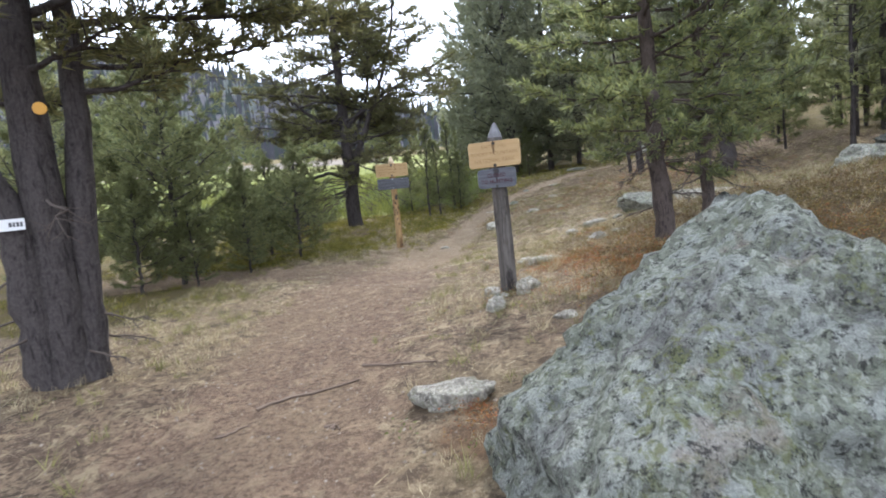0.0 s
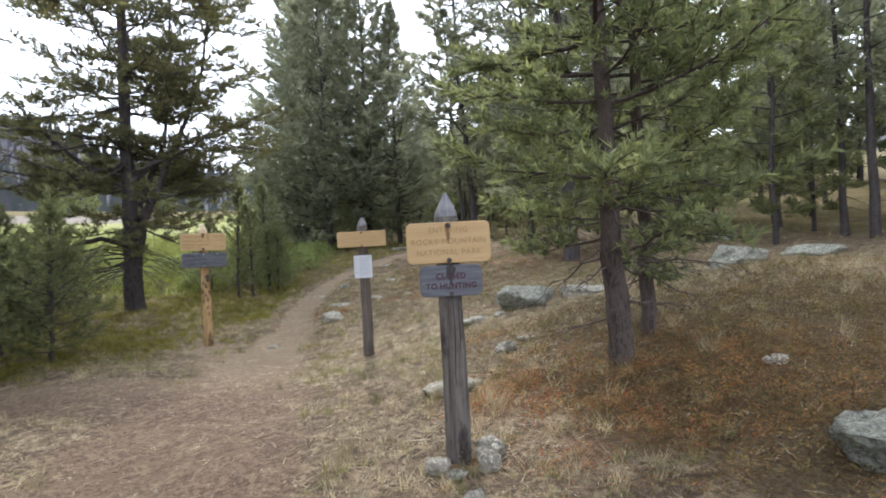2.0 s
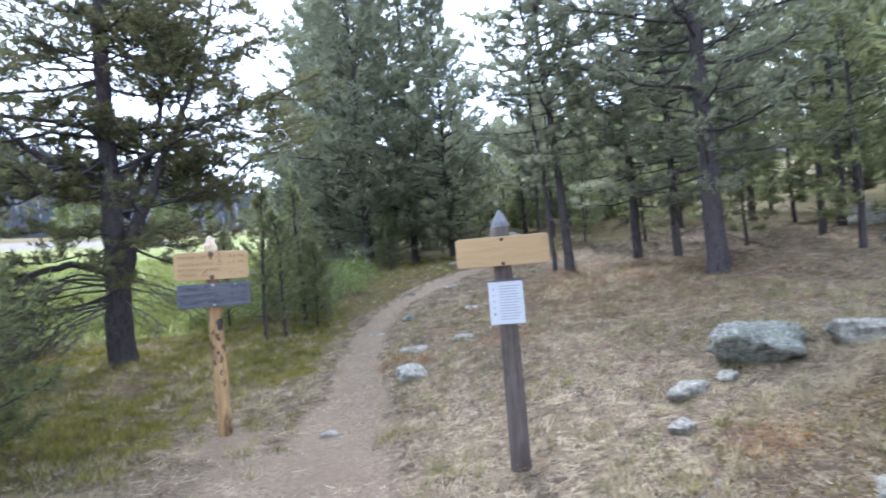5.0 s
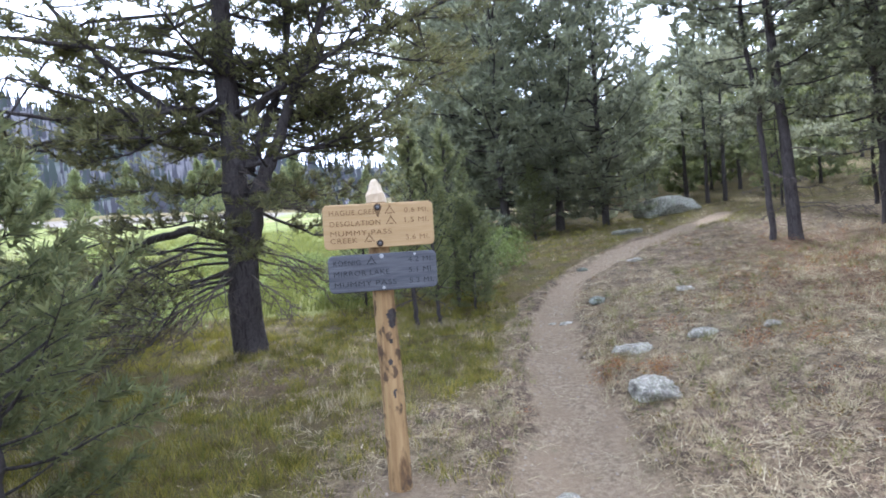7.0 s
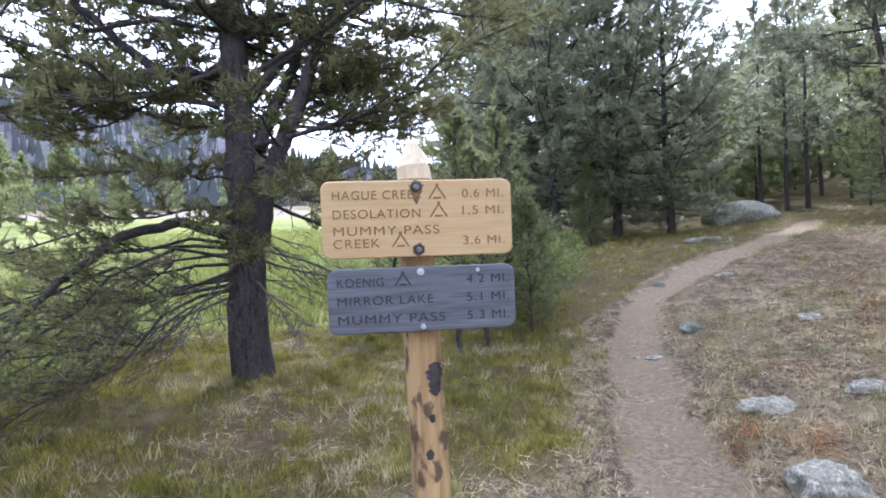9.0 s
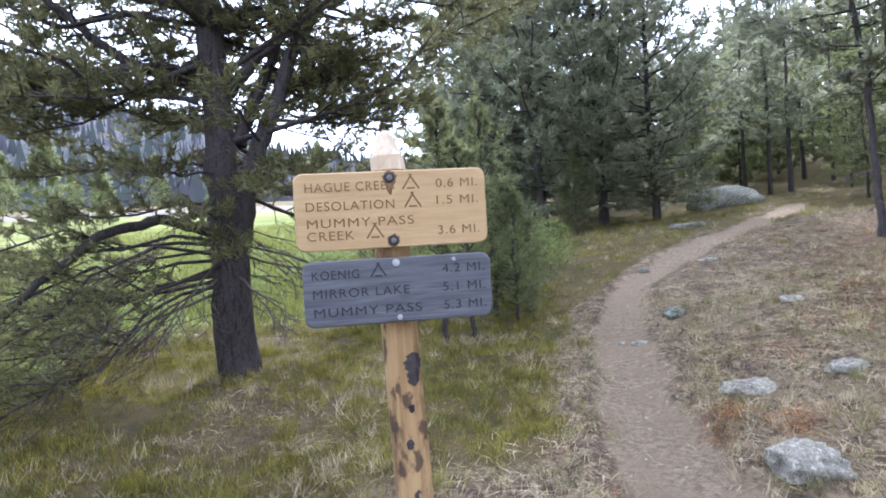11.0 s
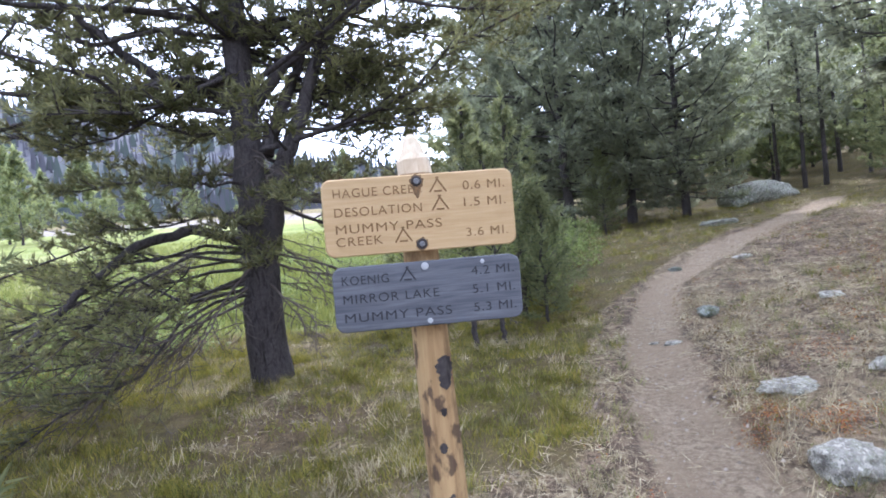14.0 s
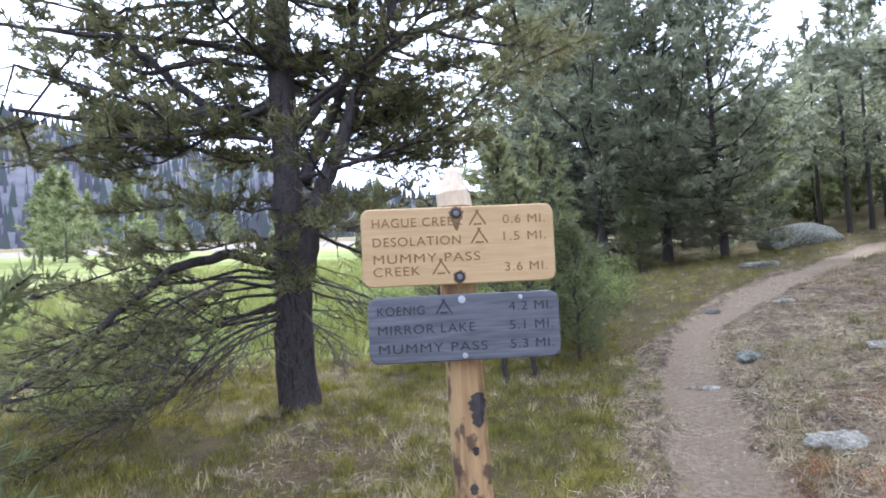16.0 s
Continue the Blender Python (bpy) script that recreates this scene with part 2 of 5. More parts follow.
ROCK_BIG = boulder_material()
ROCK = lichen_rock("pale_granite", (0.16, 0.145, 0.125), (0.48, 0.445, 0.385), (0.74, 0.70, 0.60), (0.41, 0.41, 0.31), 0.2, 0.3, 1.6)
ROCK_BLUE = lichen_rock("blue_green_granite", (0.07, 0.068, 0.06), (0.34, 0.33, 0.285), (0.62, 0.61, 0.53), (0.38, 0.41, 0.31), 0.4, 0.4, 1.5)


def ground_material():
    k = Mat("forest_ground")
    big, mid = k.noise(0.55, 4), k.noise(3.3, 5, 0.6)
    fine, grit = k.noise(24, 6, 0.72), k.noise(85, 4, 0.7)
    wob = k.math("MULTIPLY", k.math("SUBTRACT", k.noise(2.6, 7, 0.72), 0.5), 1.9)

    def mask(name, lo=0.3, hi=0.72):
        return k.ramp(k.math("ADD", k.attr(name), wob), (lo, 0.0), (hi, 1.0))

    litter = k.mix(k.ramp(fine, (0.40, 0.0), (0.56, 1.0)), (0.085, 0.062, 0.048), (0.30, 0.225, 0.16))
    litter = k.mix(k.ramp(mid, (0.42, 0.0), (0.62, 0.75)), litter, (0.145, 0.105, 0.08))
    litter = k.mix(k.ramp(big, (0.45, 0.0), (0.62, 0.5)), litter, (0.25, 0.205, 0.13))
    litter = k.mix(k.ramp(k.noise(1.6, 5, 0.7), (0.53, 0.0), (0.62, 0.65)), litter, (0.115, 0.085, 0.065))
    litter = k.mix(k.ramp(k.noise(55, 5, 0.75), (0.56, 0.0), (0.62, 0.8)), litter, (0.43, 0.36, 0.265))
    clod = k.noise(8.5, 5, 0.68, dist=0.5)
    litter = k.mix(k.ramp(clod, (0.52, 0.0), (0.60, 0.75)), litter, (0.075, 0.058, 0.046))
    litter = k.mix(k.ramp(k.noise(6.3, 5, 0.7, vec=k.coords((1.2, 0.9, 1)), dist=0.6), (0.54, 0.0), (0.62, 0.7)), litter, (0.45, 0.375, 0.26))
    dirt = k.mix(k.ramp(fine, (0.38, 0.0), (0.60, 1.0)), (0.215, 0.168, 0.12), (0.43, 0.35, 0.256))
    dirt = k.mix(k.ramp(mid, (0.4, 0.0), (0.64, 0.7)), dirt, (0.30, 0.235, 0.165))
    dirt = k.mix(k.ramp(k.noise(1.1, 5, 0.65), (0.45, 0.0), (0.60, 0.6)), dirt, (0.34, 0.265, 0.19))
    dirt = k.mix(k.math("SUBTRACT", 1.0, k.attr("pale")), dirt, k.mix(0.55, litter, k.mix(k.ramp(fine, (0.38, 0.0), (0.60, 1.0)), (0.13, 0.088, 0.065), (0.28, 0.195, 0.145))))
    dirt = k.mix(k.ramp(grit, (0.60, 0.0), (0.66, 0.6)), dirt, (0.47, 0.43, 0.38))
    green = k.mix(k.ramp(fine, (0.35, 0.0), (0.65, 1.0)), (0.065, 0.056, 0.026), (0.21, 0.18, 0.055))
    green = k.mix(k.ramp(mid, (0.4, 0.0), (0.62, 0.75)), green, (0.15, 0.115, 0.07))
    green = k.mix(k.ramp(k.noise(1.3, 5, 0.7), (0.5, 0.0), (0.6, 0.7)), green, (0.10, 0.085, 0.05))
    rust = k.mix(k.ramp(fine, (0.35, 0.0), (0.65, 1.0)), (0.095, 0.058, 0.042), (0.24, 0.15, 0.085))
    meadow = k.mix(k.ramp(k.noise(0.35, 5, 0.65), (0.35, 0.0), (0.65, 1.0)), (0.13, 0.165, 0.04), (0.225, 0.25, 0.075))
    meadow = k.mix(k.ramp(k.noise(0.09, 4, 0.6), (0.5, 0.0), (0.65, 0.6)), meadow, (0.33, 0.315, 0.165))
    gravel = k.mix(k.ramp(k.noise(0.8, 5, 0.7), (0.4, 0.0), (0.65, 1.0)), (0.17, 0.152, 0.135), (0.27, 0.245, 0.215))
    col = k.mix(mask("green"), litter, green)
    col = k.mix(k.math("MULTIPLY", mask("rust"), 0.7), col, rust)
    # dark heath soil; the same mask paints the shadow before the broad pine
    col = k.mix(k.math("MULTIPLY", mask("heath"), 0.85), col, k.mix(k.ramp(fine, (0.35, 0.0), (0.65, 1.0)), (0.06, 0.045, 0.032), (0.17, 0.125, 0.07)))
    col = k.mix(k.math("MULTIPLY", mask("dirt"), 0.9), col, dirt)
    col = k.mix(mask("meadow"), col, meadow)
    col = k.mix(mask("gravel"), col, gravel)
    col = k.mix(1.0, col, (0.90, 0.87, 0.82), "MULTIPLY")
    k.bump(k.math("ADD", k.math("ADD", fine, k.math("MULTIPLY", clod, 1.3)), k.math("MULTIPLY", grit, 0.5)), 1.0, 0.05)
    return k.done(col, 0.95, 0.12)


GROUND = ground_material()


def board_material(name, a, b, streak, long=0.9):
    k = Mat(name)
    v = k.coords((2.0, 4, 34))
    n1 = k.noise(1.6, 5, 0.6, vec=v, dist=0.6)
    n2 = k.noise(5.0, 4, 0.6, vec=k.coords((3, 6, 60)))
    col = k.mix(k.ramp(n1, (0.35, 0.0), (0.7, 1.0)), a, b)
    col = k.mix(k.ramp(n2, (0.5, 0.0), (0.75, long * 0.5)), col, streak)
    col = k.mix(k.ramp(k.noise(5, 4), (0.6, 0.0), (0.8, 0.35)), col, streak)
    k.bump(n2, 0.25, 0.004)
    return k.done(col, 0.62, 0.3)


BOARD_TAN = board_material("varnished_tan_wood", (0.385, 0.26, 0.125), (0.45, 0.32, 0.17), (0.30, 0.19, 0.088), 0.5)
BOARD_GREY = board_material("slate_grey_stained_wood", (0.068, 0.071, 0.085), (0.135, 0.14, 0.157), (0.043, 0.045, 0.053))
# tan letters of the third sign: shade in the engraving darkens this colour
ROUTED_SHADE_TAN = Mat("shaded_routed_letter").done((0.215, 0.135, 0.065), 0.8, 0.2)
FADED_TAN = Mat("faded_routed_letter").done((0.285, 0.185, 0.09), 0.8, 0.2)
ROUTED_GREY = Mat("routed_grey_letter").done((0.035, 0.035, 0.041), 0.8, 0.2)
ROUTED_RED = Mat("faded_red_letter").done((0.06, 0.026, 0.034), 0.8, 0.2)
BOLT_DARK = Mat("blackened_bolt").done((0.045, 0.038, 0.035), 0.6, 0.4, 0.3)
STAIN = Mat("bolt_stain").done((0.17, 0.11, 0.058), 0.8, 0.2)
STAIN_DARK = Mat("dark_bolt_stain").done((0.045, 0.045, 0.05), 0.8, 0.2)
BOLT_DULL = Mat("dulled_steel_bolt").done((0.16, 0.16, 0.17), 0.55, 0.4, 0.6)
BOLT_STEEL = Mat("galvanised_bolt").done((0.42, 0.43, 0.45), 0.45, 0.5, 0.8)


def post_material(name, a, b, stain, spots, knots):
    k = Mat(name)
    n1 = k.noise(2.0, 5, 0.6, vec=k.coords((14, 14, 1.1)), dist=0.4)
    col = k.mix(k.ramp(n1, (0.3, 0.0), (0.7, 1.0)), a, b)
    col = k.mix(k.ramp(k.noise(3.2, 5, 0.65, vec=k.coords((2.4, 2.4, 0.8))), (0.50, 0.0), (0.62, spots)), col, stain)
    col = k.mix(k.ramp(k.noise(11, 4, vec=k.coords((1, 1, 0.6))), (0.57, 0.0), (0.63, knots)), col, (0.06, 0.04, 0.03))
    k.bump(n1, 0.6, 0.012)
    return k.done(col, 0.85, 0.2)


POST_GREY = post_material("weathered_grey_post", (0.055, 0.047, 0.043), (0.15, 0.135, 0.12), (0.026, 0.022, 0.021), 0.95, 0.3)
POST_DARK = post_material("creosoted_post", (0.075, 0.06, 0.052), (0.14, 0.115, 0.10), (0.04, 0.034, 0.03), 0.5, 0.2)
POST_PEELED = post_material("peeled_pine_log", (0.25, 0.155, 0.072), (0.42, 0.285, 0.14), (0.12, 0.072, 0.038), 0.9, 0.85)
TIP_GREY = post_material("grey_carved_tip", (0.15, 0.15, 0.165), (0.24, 0.24, 0.255), (0.09, 0.09, 0.095), 0.5, 0.0)
TIP_PALE = post_material("pale_carved_tip", (0.50, 0.41, 0.29), (0.62, 0.53, 0.40), (0.36, 0.25, 0.16), 0.35, 0.0)
k = Mat("notice_paper")
PAPER = k.done(k.mix(k.ramp(k.noise(12, 3), (0.4, 0.0), (0.7, 0.25)), (0.52, 0.54, 0.57), (0.44, 0.46, 0.50)), 0.35, 0.5)
INK = Mat("faded_ink").done((0.30, 0.32, 0.36), 0.6, 0.3)
INK_DARK = Mat("dark_ink").done((0.09, 0.09, 0.10), 0.6, 0.3)
TAG_WHITE = Mat("white_enamel_tag").done((0.74, 0.75, 0.76), 0.4, 0.4)
MARK_ORANGE = Mat("orange_trail_marker").done((0.62, 0.33, 0.05), 0.5, 0.4)


# ---------------------------------------------------------------- mesh helpers
def mesh_of(name, verts, faces, material, smooth=False):
    me = bpy.data.meshes.new(name)
    me.from_pydata([tuple(v) for v in verts], [], faces)
    me.materials.append(material)
    if smooth:
        me.polygons.foreach_set("use_smooth", [True] * len(me.polygons))
    me.update()
    return me


def tri_mesh(name, pts, material):
    """One mesh out of an array of loose triangles, n x 3 x 3."""
    n = len(pts)
    me = bpy.data.meshes.new(name)
    me.vertices.add(n * 3)
    me.vertices.foreach_set("co", np.ascontiguousarray(pts, dtype=np.float32).ravel())
    me.loops.add(n * 3)
    me.loops.foreach_set("vertex_index", np.arange(n * 3, dtype=np.int32))
    me.polygons.add(n)
    me.polygons.foreach_set("loop_start", np.arange(0, n * 3, 3, dtype=np.int32))
    me.materials.append(material)
    me.update(calc_edges=True)
    return me


def part(name, bm, material, parent, label=""):
    """One mesh under a thing or a part."""
    me = bpy.data.meshes.new(name)
    bm.to_mesh(me)
    bm.free()
    me.materials.append(material)
    ob = new(name, me)
    ob.parent = parent
    return tagged(ob, label) if label else ob


def thing(name, at, label, category, group="", turn=0.0):
    ob = new(name)
    ob.matrix_basis = pose(*at, 0, 0, turn)
    return tagged(ob, label, category, group)


def unit(v):
    return v / np.maximum(np.linalg.norm(v, axis=-1, keepdims=True), 1e-9)


class Tubes:
    """Gathers round tapering tubes into one mesh."""

    def __init__(self):
        self.v, self.f = [], []

    def add(self, pts, radii, sides=6, rough=0.0, rng=None):
        pts = np.asarray(pts, float)
        tang = unit(np.gradient(pts, axis=0))
        ref = np.array([0.0, 0.0, 1.0]) if abs(tang[0][2]) < 0.8 else np.array([1.0, 0.0, 0.0])
        base = len(self.v)
        ang = np.arange(sides) * 2 * math.pi / sides
        for p, t, r in zip(pts, tang, radii):
            a = unit(np.cross(t, ref))
            b = np.cross(t, a)
            rr = r * (1 + (rng.uniform(-rough, rough, sides) if rough else np.zeros(sides)))
            self.v.extend((p + np.outer(np.cos(ang) * rr, a) + np.outer(np.sin(ang) * rr, b)).tolist())
        for i in range(len(pts) - 1):
            for j in range(sides):
                k2 = (j + 1) % sides
                self.f.append((base + i * sides + j, base + i * sides + k2, base + (i + 1) * sides + k2, base + (i + 1) * sides + j))
        self.f.append(tuple(base + (len(pts) - 1) * sides + j for j in range(sides)))

    def mesh(self, name, material):
        return mesh_of(name, self.v, self.f, material, True)


# ---------------------------------------------------------------- ground
PATH_Y = [-3, 0, 3, 5, 8, 9.5, 11, 12.5, 14.5, 16.4, 17.8, 19.5, 21.5, 27]
PATH_X = [-0.6, -0.9, -1.1, -1.2, -1.0, -0.7, -0.05, 0.58, 1.14, 1.95, 3.4, 5.8, 7.8, 14]
PATH_W = [0.5, 0.5, 0.6, 0.75, 0.85, 0.8, 0.55, 0.30, 0.24, 0.24, 0.28, 0.35, 0.5, 0.6]
SHAPE = (0.49894, 0.05100, 0.05263, -0.01334, 0.00226, -0.00004, -0.03230, -0.19788, 0.26857, 0.19871, 0.01306, -0.20809)
HOLLOWS = ((0.8, 10.2, 2.2), (6, 7.5, 3), (4, 18.5, 3), (-2, 11.5, 2.5), (0, -1, 3))


def land(x, y):
    """Height of the ground."""
    x, y = np.asarray(x, float), np.asarray(y, float)
    cx, cy = np.clip(x, -7, 16), np.clip(y, -4, 27)
    xp = np.interp(cy, PATH_Y, PATH_X)
    terms = [np.ones_like(cx), cx, np.sqrt(cx * cx + 4), cy, cy * cy, cx * cy, np.exp(-(cx - xp) ** 2 / 3.0)]
    terms += [np.exp(-((cx - a) ** 2 + (cy - b) ** 2) / (r * r)) for a, b, r in HOLLOWS]
    z = sum(c * t for c, t in zip(SHAPE, terms))
    far_y, far_l, far_r = np.maximum(y - 27, 0), np.maximum(-7 - x, 0), np.maximum(x - 16, 0)
    far_y, far_l, far_r = (np.minimum(f, 220) + np.maximum(f - 220, 0) * 0.02 for f in (far_y, far_l, far_r))
    z = z + 0.082 * far_y + 0.03 * far_l + 0.075 * far_r
    z = z + 0.02 * np.sin(x * 2.1 + 1.3 * np.sin(y * 1.7)) * np.sin(y * 2.6 + 0.7) + 0.009 * np.sin(x * 7.3 + y * 3.1) * np.sin(y * 6.7 - x * 2.2)
    rise = 0.10 * soft(y, 12.0, 15.0) + 0.12 * soft(y, 16.0, 20.0)
    return z + rise - 0.035 * dirt_at(x, y)


def lz(x, y):
    return float(land(x, y))


def soft(v, lo, hi):
    t = np.clip((v - lo) / (hi - lo), 0, 1)
    return t * t * (3 - 2 * t)


TRAIL = ((-0.6, -3, 0.7), (-0.9, 0, 0.75), (-1.1, 3, 0.85), (-1.1, 5, 0.95), (-0.9, 8, 1.0), (-0.4, 9.5, 0.8), (0.0, 10.8, 0.60), (0.3, 11.6, 0.47), (0.55, 12.4, 0.35), (0.73, 13.25, 0.31), (0.94, 13.95, 0.29), (1.30, 15.0, 0.28),
         (1.82, 16.1, 0.26), (2.36, 17.0, 0.24), (3.18, 17.65, 0.27), (3.96, 18.2, 0.31), (5.1, 18.85, 0.30), (6.3, 19.9, 0.33), (7.3, 20.8, 0.33), (8.1, 21.5, 0.25))


def trail_off(x, y):
    """Distance from the middle of the trail, in half widths."""
    best = np.full(np.shape(x), 99.0)
    for (x0, y0, w0), (x1, y1, w1) in zip(TRAIL, TRAIL[1:]):
        ux, uy = x1 - x0, y1 - y0
        f = np.clip(((x - x0) * ux + (y - y0) * uy) / (ux * ux + uy * uy), 0, 1)
        best = np.minimum(best, np.hypot(x - x0 - f * ux, y - y0 - f * uy) / (w0 + f * (w1 - w0)))
    return best


def dirt_at(x, y):
    x, y = np.asarray(x, float), np.asarray(y, float)
    main = 1 - soft(trail_off(x, y) + 0.16 * np.sin(x * 5.1 + 2.0 * np.sin(y * 3.3)) * np.sin(y * 4.7 + x), 0.55, 1.36)
    by = 8.6 - 0.18 * (x + 1)
    side = (1 - soft(np.abs(y - by - 0.3), 0.5, 1.2)) * (1 - soft(x, -1.6, -0.6)) * soft(x, -9, -7)
    post = np.maximum(np.exp(-((x + 0.9) ** 2 + (y - 11.5) ** 2) / 0.25), 0.85 * np.exp(-((x + 0.75) ** 2 + (y - 10.6) ** 2) / 0.7))
    return np.clip(np.maximum(np.maximum(main, side * 0.85), post), 0, 1)


def meadow_at(x, y):
    edge = 17.6 + 0.5 * np.sin(x * 0.9) + 1.35 * np.maximum(x + 0.5, 0)
    return soft(y, edge, edge + 1.2) * (1 - soft(x, 1.5, 5)) * (1 - soft(y, 118, 124))


def gravel_at(x, y):
    w = y + 6 * np.sin(x * 0.03)
    return soft(w, 76, 82) * (1 - soft(w, 122, 127)) * (1 - soft(x, -15, -5))


def green_at(x, y):
    left = (1 - soft(x, -2.2, -0.9) * (0.62 + 0.33 * soft(x, -0.9, 0.2))) * soft(y, 10.2, 11.6) + (1 - soft(x, -3.6, -2.6)) * soft(y, 5.4, 6.4)
    strip = (1 - soft(x - np.interp(y, PATH_Y, PATH_X), -0.9, -0.5)) * soft(y, 12.5, 13.5)
    tall = np.maximum(soft(y, 18, 20) * 0.75, soft(x, 10, 14) * 0.75)
    # last factor thins the green where the pine's shadow is painted
    return np.clip(np.maximum(np.maximum(left, strip), tall) * (1 - dirt_at(x, y)) * (1 - 0.7 * np.exp(-((x + 2.0) ** 2 + (y - 14.4) ** 2) / 0.8)), 0, 1)


def heath_and_shade_at(x, y):
    slope = soft(x, 1.2, 2.2) * np.exp(-((x - 3.7) ** 2 + (y - 4.6) ** 2) / 12)
    # second term is no heath: the broad pine's shadow painted into the ground
    return slope + 0.8 * np.exp(-((x + 2.0) ** 2 + (y - 14.4) ** 2) / 0.8)


def rust_at(x, y):
    spots = ((2.25, 5.75, 0.6, 0.8), (1.6, 5.95, 0.5, 0.9), (3.1, 5.2, 0.6, 0.6), (2.2, 4.9, 0.4, 0.5), (4.6, 14.2, 1.0, 0.7), (3.4, 13.6, 0.7, 0.6), (5.6, 16.0, 1.3, 0.9),
             (2.5, 8.5, 0.35, 0.9), (1.2, 13.3, 0.3, 0.8), (7.0, 14.5, 1.8, 0.7), (1.4, 4.7, 0.5, 0.5), (0.25, 1.75, 0.25, 1.0), (3.3, 4.3, 1.2, 0.3), (5.0, 12.0, 1.4, 0.4))
    return np.clip(sum(k2 * np.exp(-((x - a) ** 2 + (y - b) ** 2) / (r * r)) for a, b, r, k2 in spots) + 0.2 * heath_and_shade_at(x, y) * (x > 0), 0, 1)


def stretch(lo, hi, step, reach, grow=1.17):
    mid = list(np.arange(lo, hi + step / 2, step))
    up, down, s = [hi], [lo], step
    while up[-1] < reach:
        s *= grow
        up.append(up[-1] + s)
        down.append(down[-1] - s)
    return np.array(down[:0:-1] + mid + up[1:])


gx, gy = stretch(-6, 10, 0.1, 2500), stretch(-2, 24, 0.1, 2500)
GX, GY = np.meshgrid(gx, gy)
nx, ny = len(gx), len(gy)
gv = np.stack([GX, GY, land(GX, GY)], -1).reshape(-1, 3).astype(np.float32)
gi = (np.arange(ny - 1)[:, None] * nx + np.arange(nx - 1)[None]).ravel()
gq = np.stack([gi, gi + 1, gi + nx + 1, gi + nx], -1).astype(np.int32)
gme = bpy.data.meshes.new("ground")
gme.vertices.add(len(gv))
gme.vertices.foreach_set("co", gv.ravel())
gme.loops.add(gq.size)
gme.loops.foreach_set("vertex_index", gq.ravel())
gme.polygons.add(len(gq))
gme.polygons.foreach_set("loop_start", np.arange(0, gq.size, 4, dtype=np.int32))
gme.materials.append(GROUND)
gme.update(calc_edges=True)
gme.polygons.foreach_set("use_smooth", np.ones(len(gq), dtype=bool))
for nm, fn in (("dirt", dirt_at), ("green", green_at), ("rust", rust_at), ("heath", heath_and_shade_at), ("meadow", meadow_at), ("gravel", gravel_at), ("pale", lambda x, y: soft(y, 8.3, 11.5))):
    at = gme.attributes.new(nm, "FLOAT", "POINT")
    at.data.foreach_set("value", fn(GX, GY).astype(np.float32).ravel())
tagged(new("ground", gme), "sloping forest ground with a bare dirt trail and a green meadow", "ground", kind="structure")


# ---------------------------------------------------------------- far hillside
def hill_height(x, y):
    d = np.hypot(x, y)
    az = np.degrees(np.arctan2(x, y))
    crest = np.interp(az, [-100, -60, -34, -20, -8, 5, 20, 50, 90], [95, 125, 152, 118, 82, 62, 60, 70, 70])
    rise = soft(d, 230, 640)
    rough = 9 * np.sin(x * 0.017 + 1) * np.sin(y * 0.021) + 5 * np.sin(x * 0.043) * np.sin(y * 0.037 + 2)
    return 10 + rise * (crest + rough)


k = Mat("hillside_forest")
hc = k.mix(k.ramp(k.noise(0.035, 5, 0.7), (0.4, 0.0), (0.62, 1.0)), (0.06, 0.06, 0.07), (0.09, 0.088, 0.098))
hc = k.mix(k.ramp(k.noise(0.011, 4), (0.5, 0.0), (0.6, 0.6)), hc, (0.05, 0.07, 0.055))
HILL = k.done(hc, 0.95, 0.1)
ha, hd = np.radians(np.linspace(-110, 95, 120)), np.linspace(225, 760, 34)
HA, HD = np.meshgrid(ha, hd)
HX, HY = HD * np.sin(HA), HD * np.cos(HA)
hv = np.stack([HX, HY, hill_height(HX, HY)], -1).reshape(-1, 3)
hi = [(r * 120 + c, r * 120 + c + 1, r * 120 + c + 121, r * 120 + c + 120) for r in range(33) for c in range(119)]
tagged(new("backdrop_hillside", mesh_of("backdrop_hillside", hv, hi, HILL, True)), "distant grey wooded hillside beyond the meadow", "hillside", kind="structure")


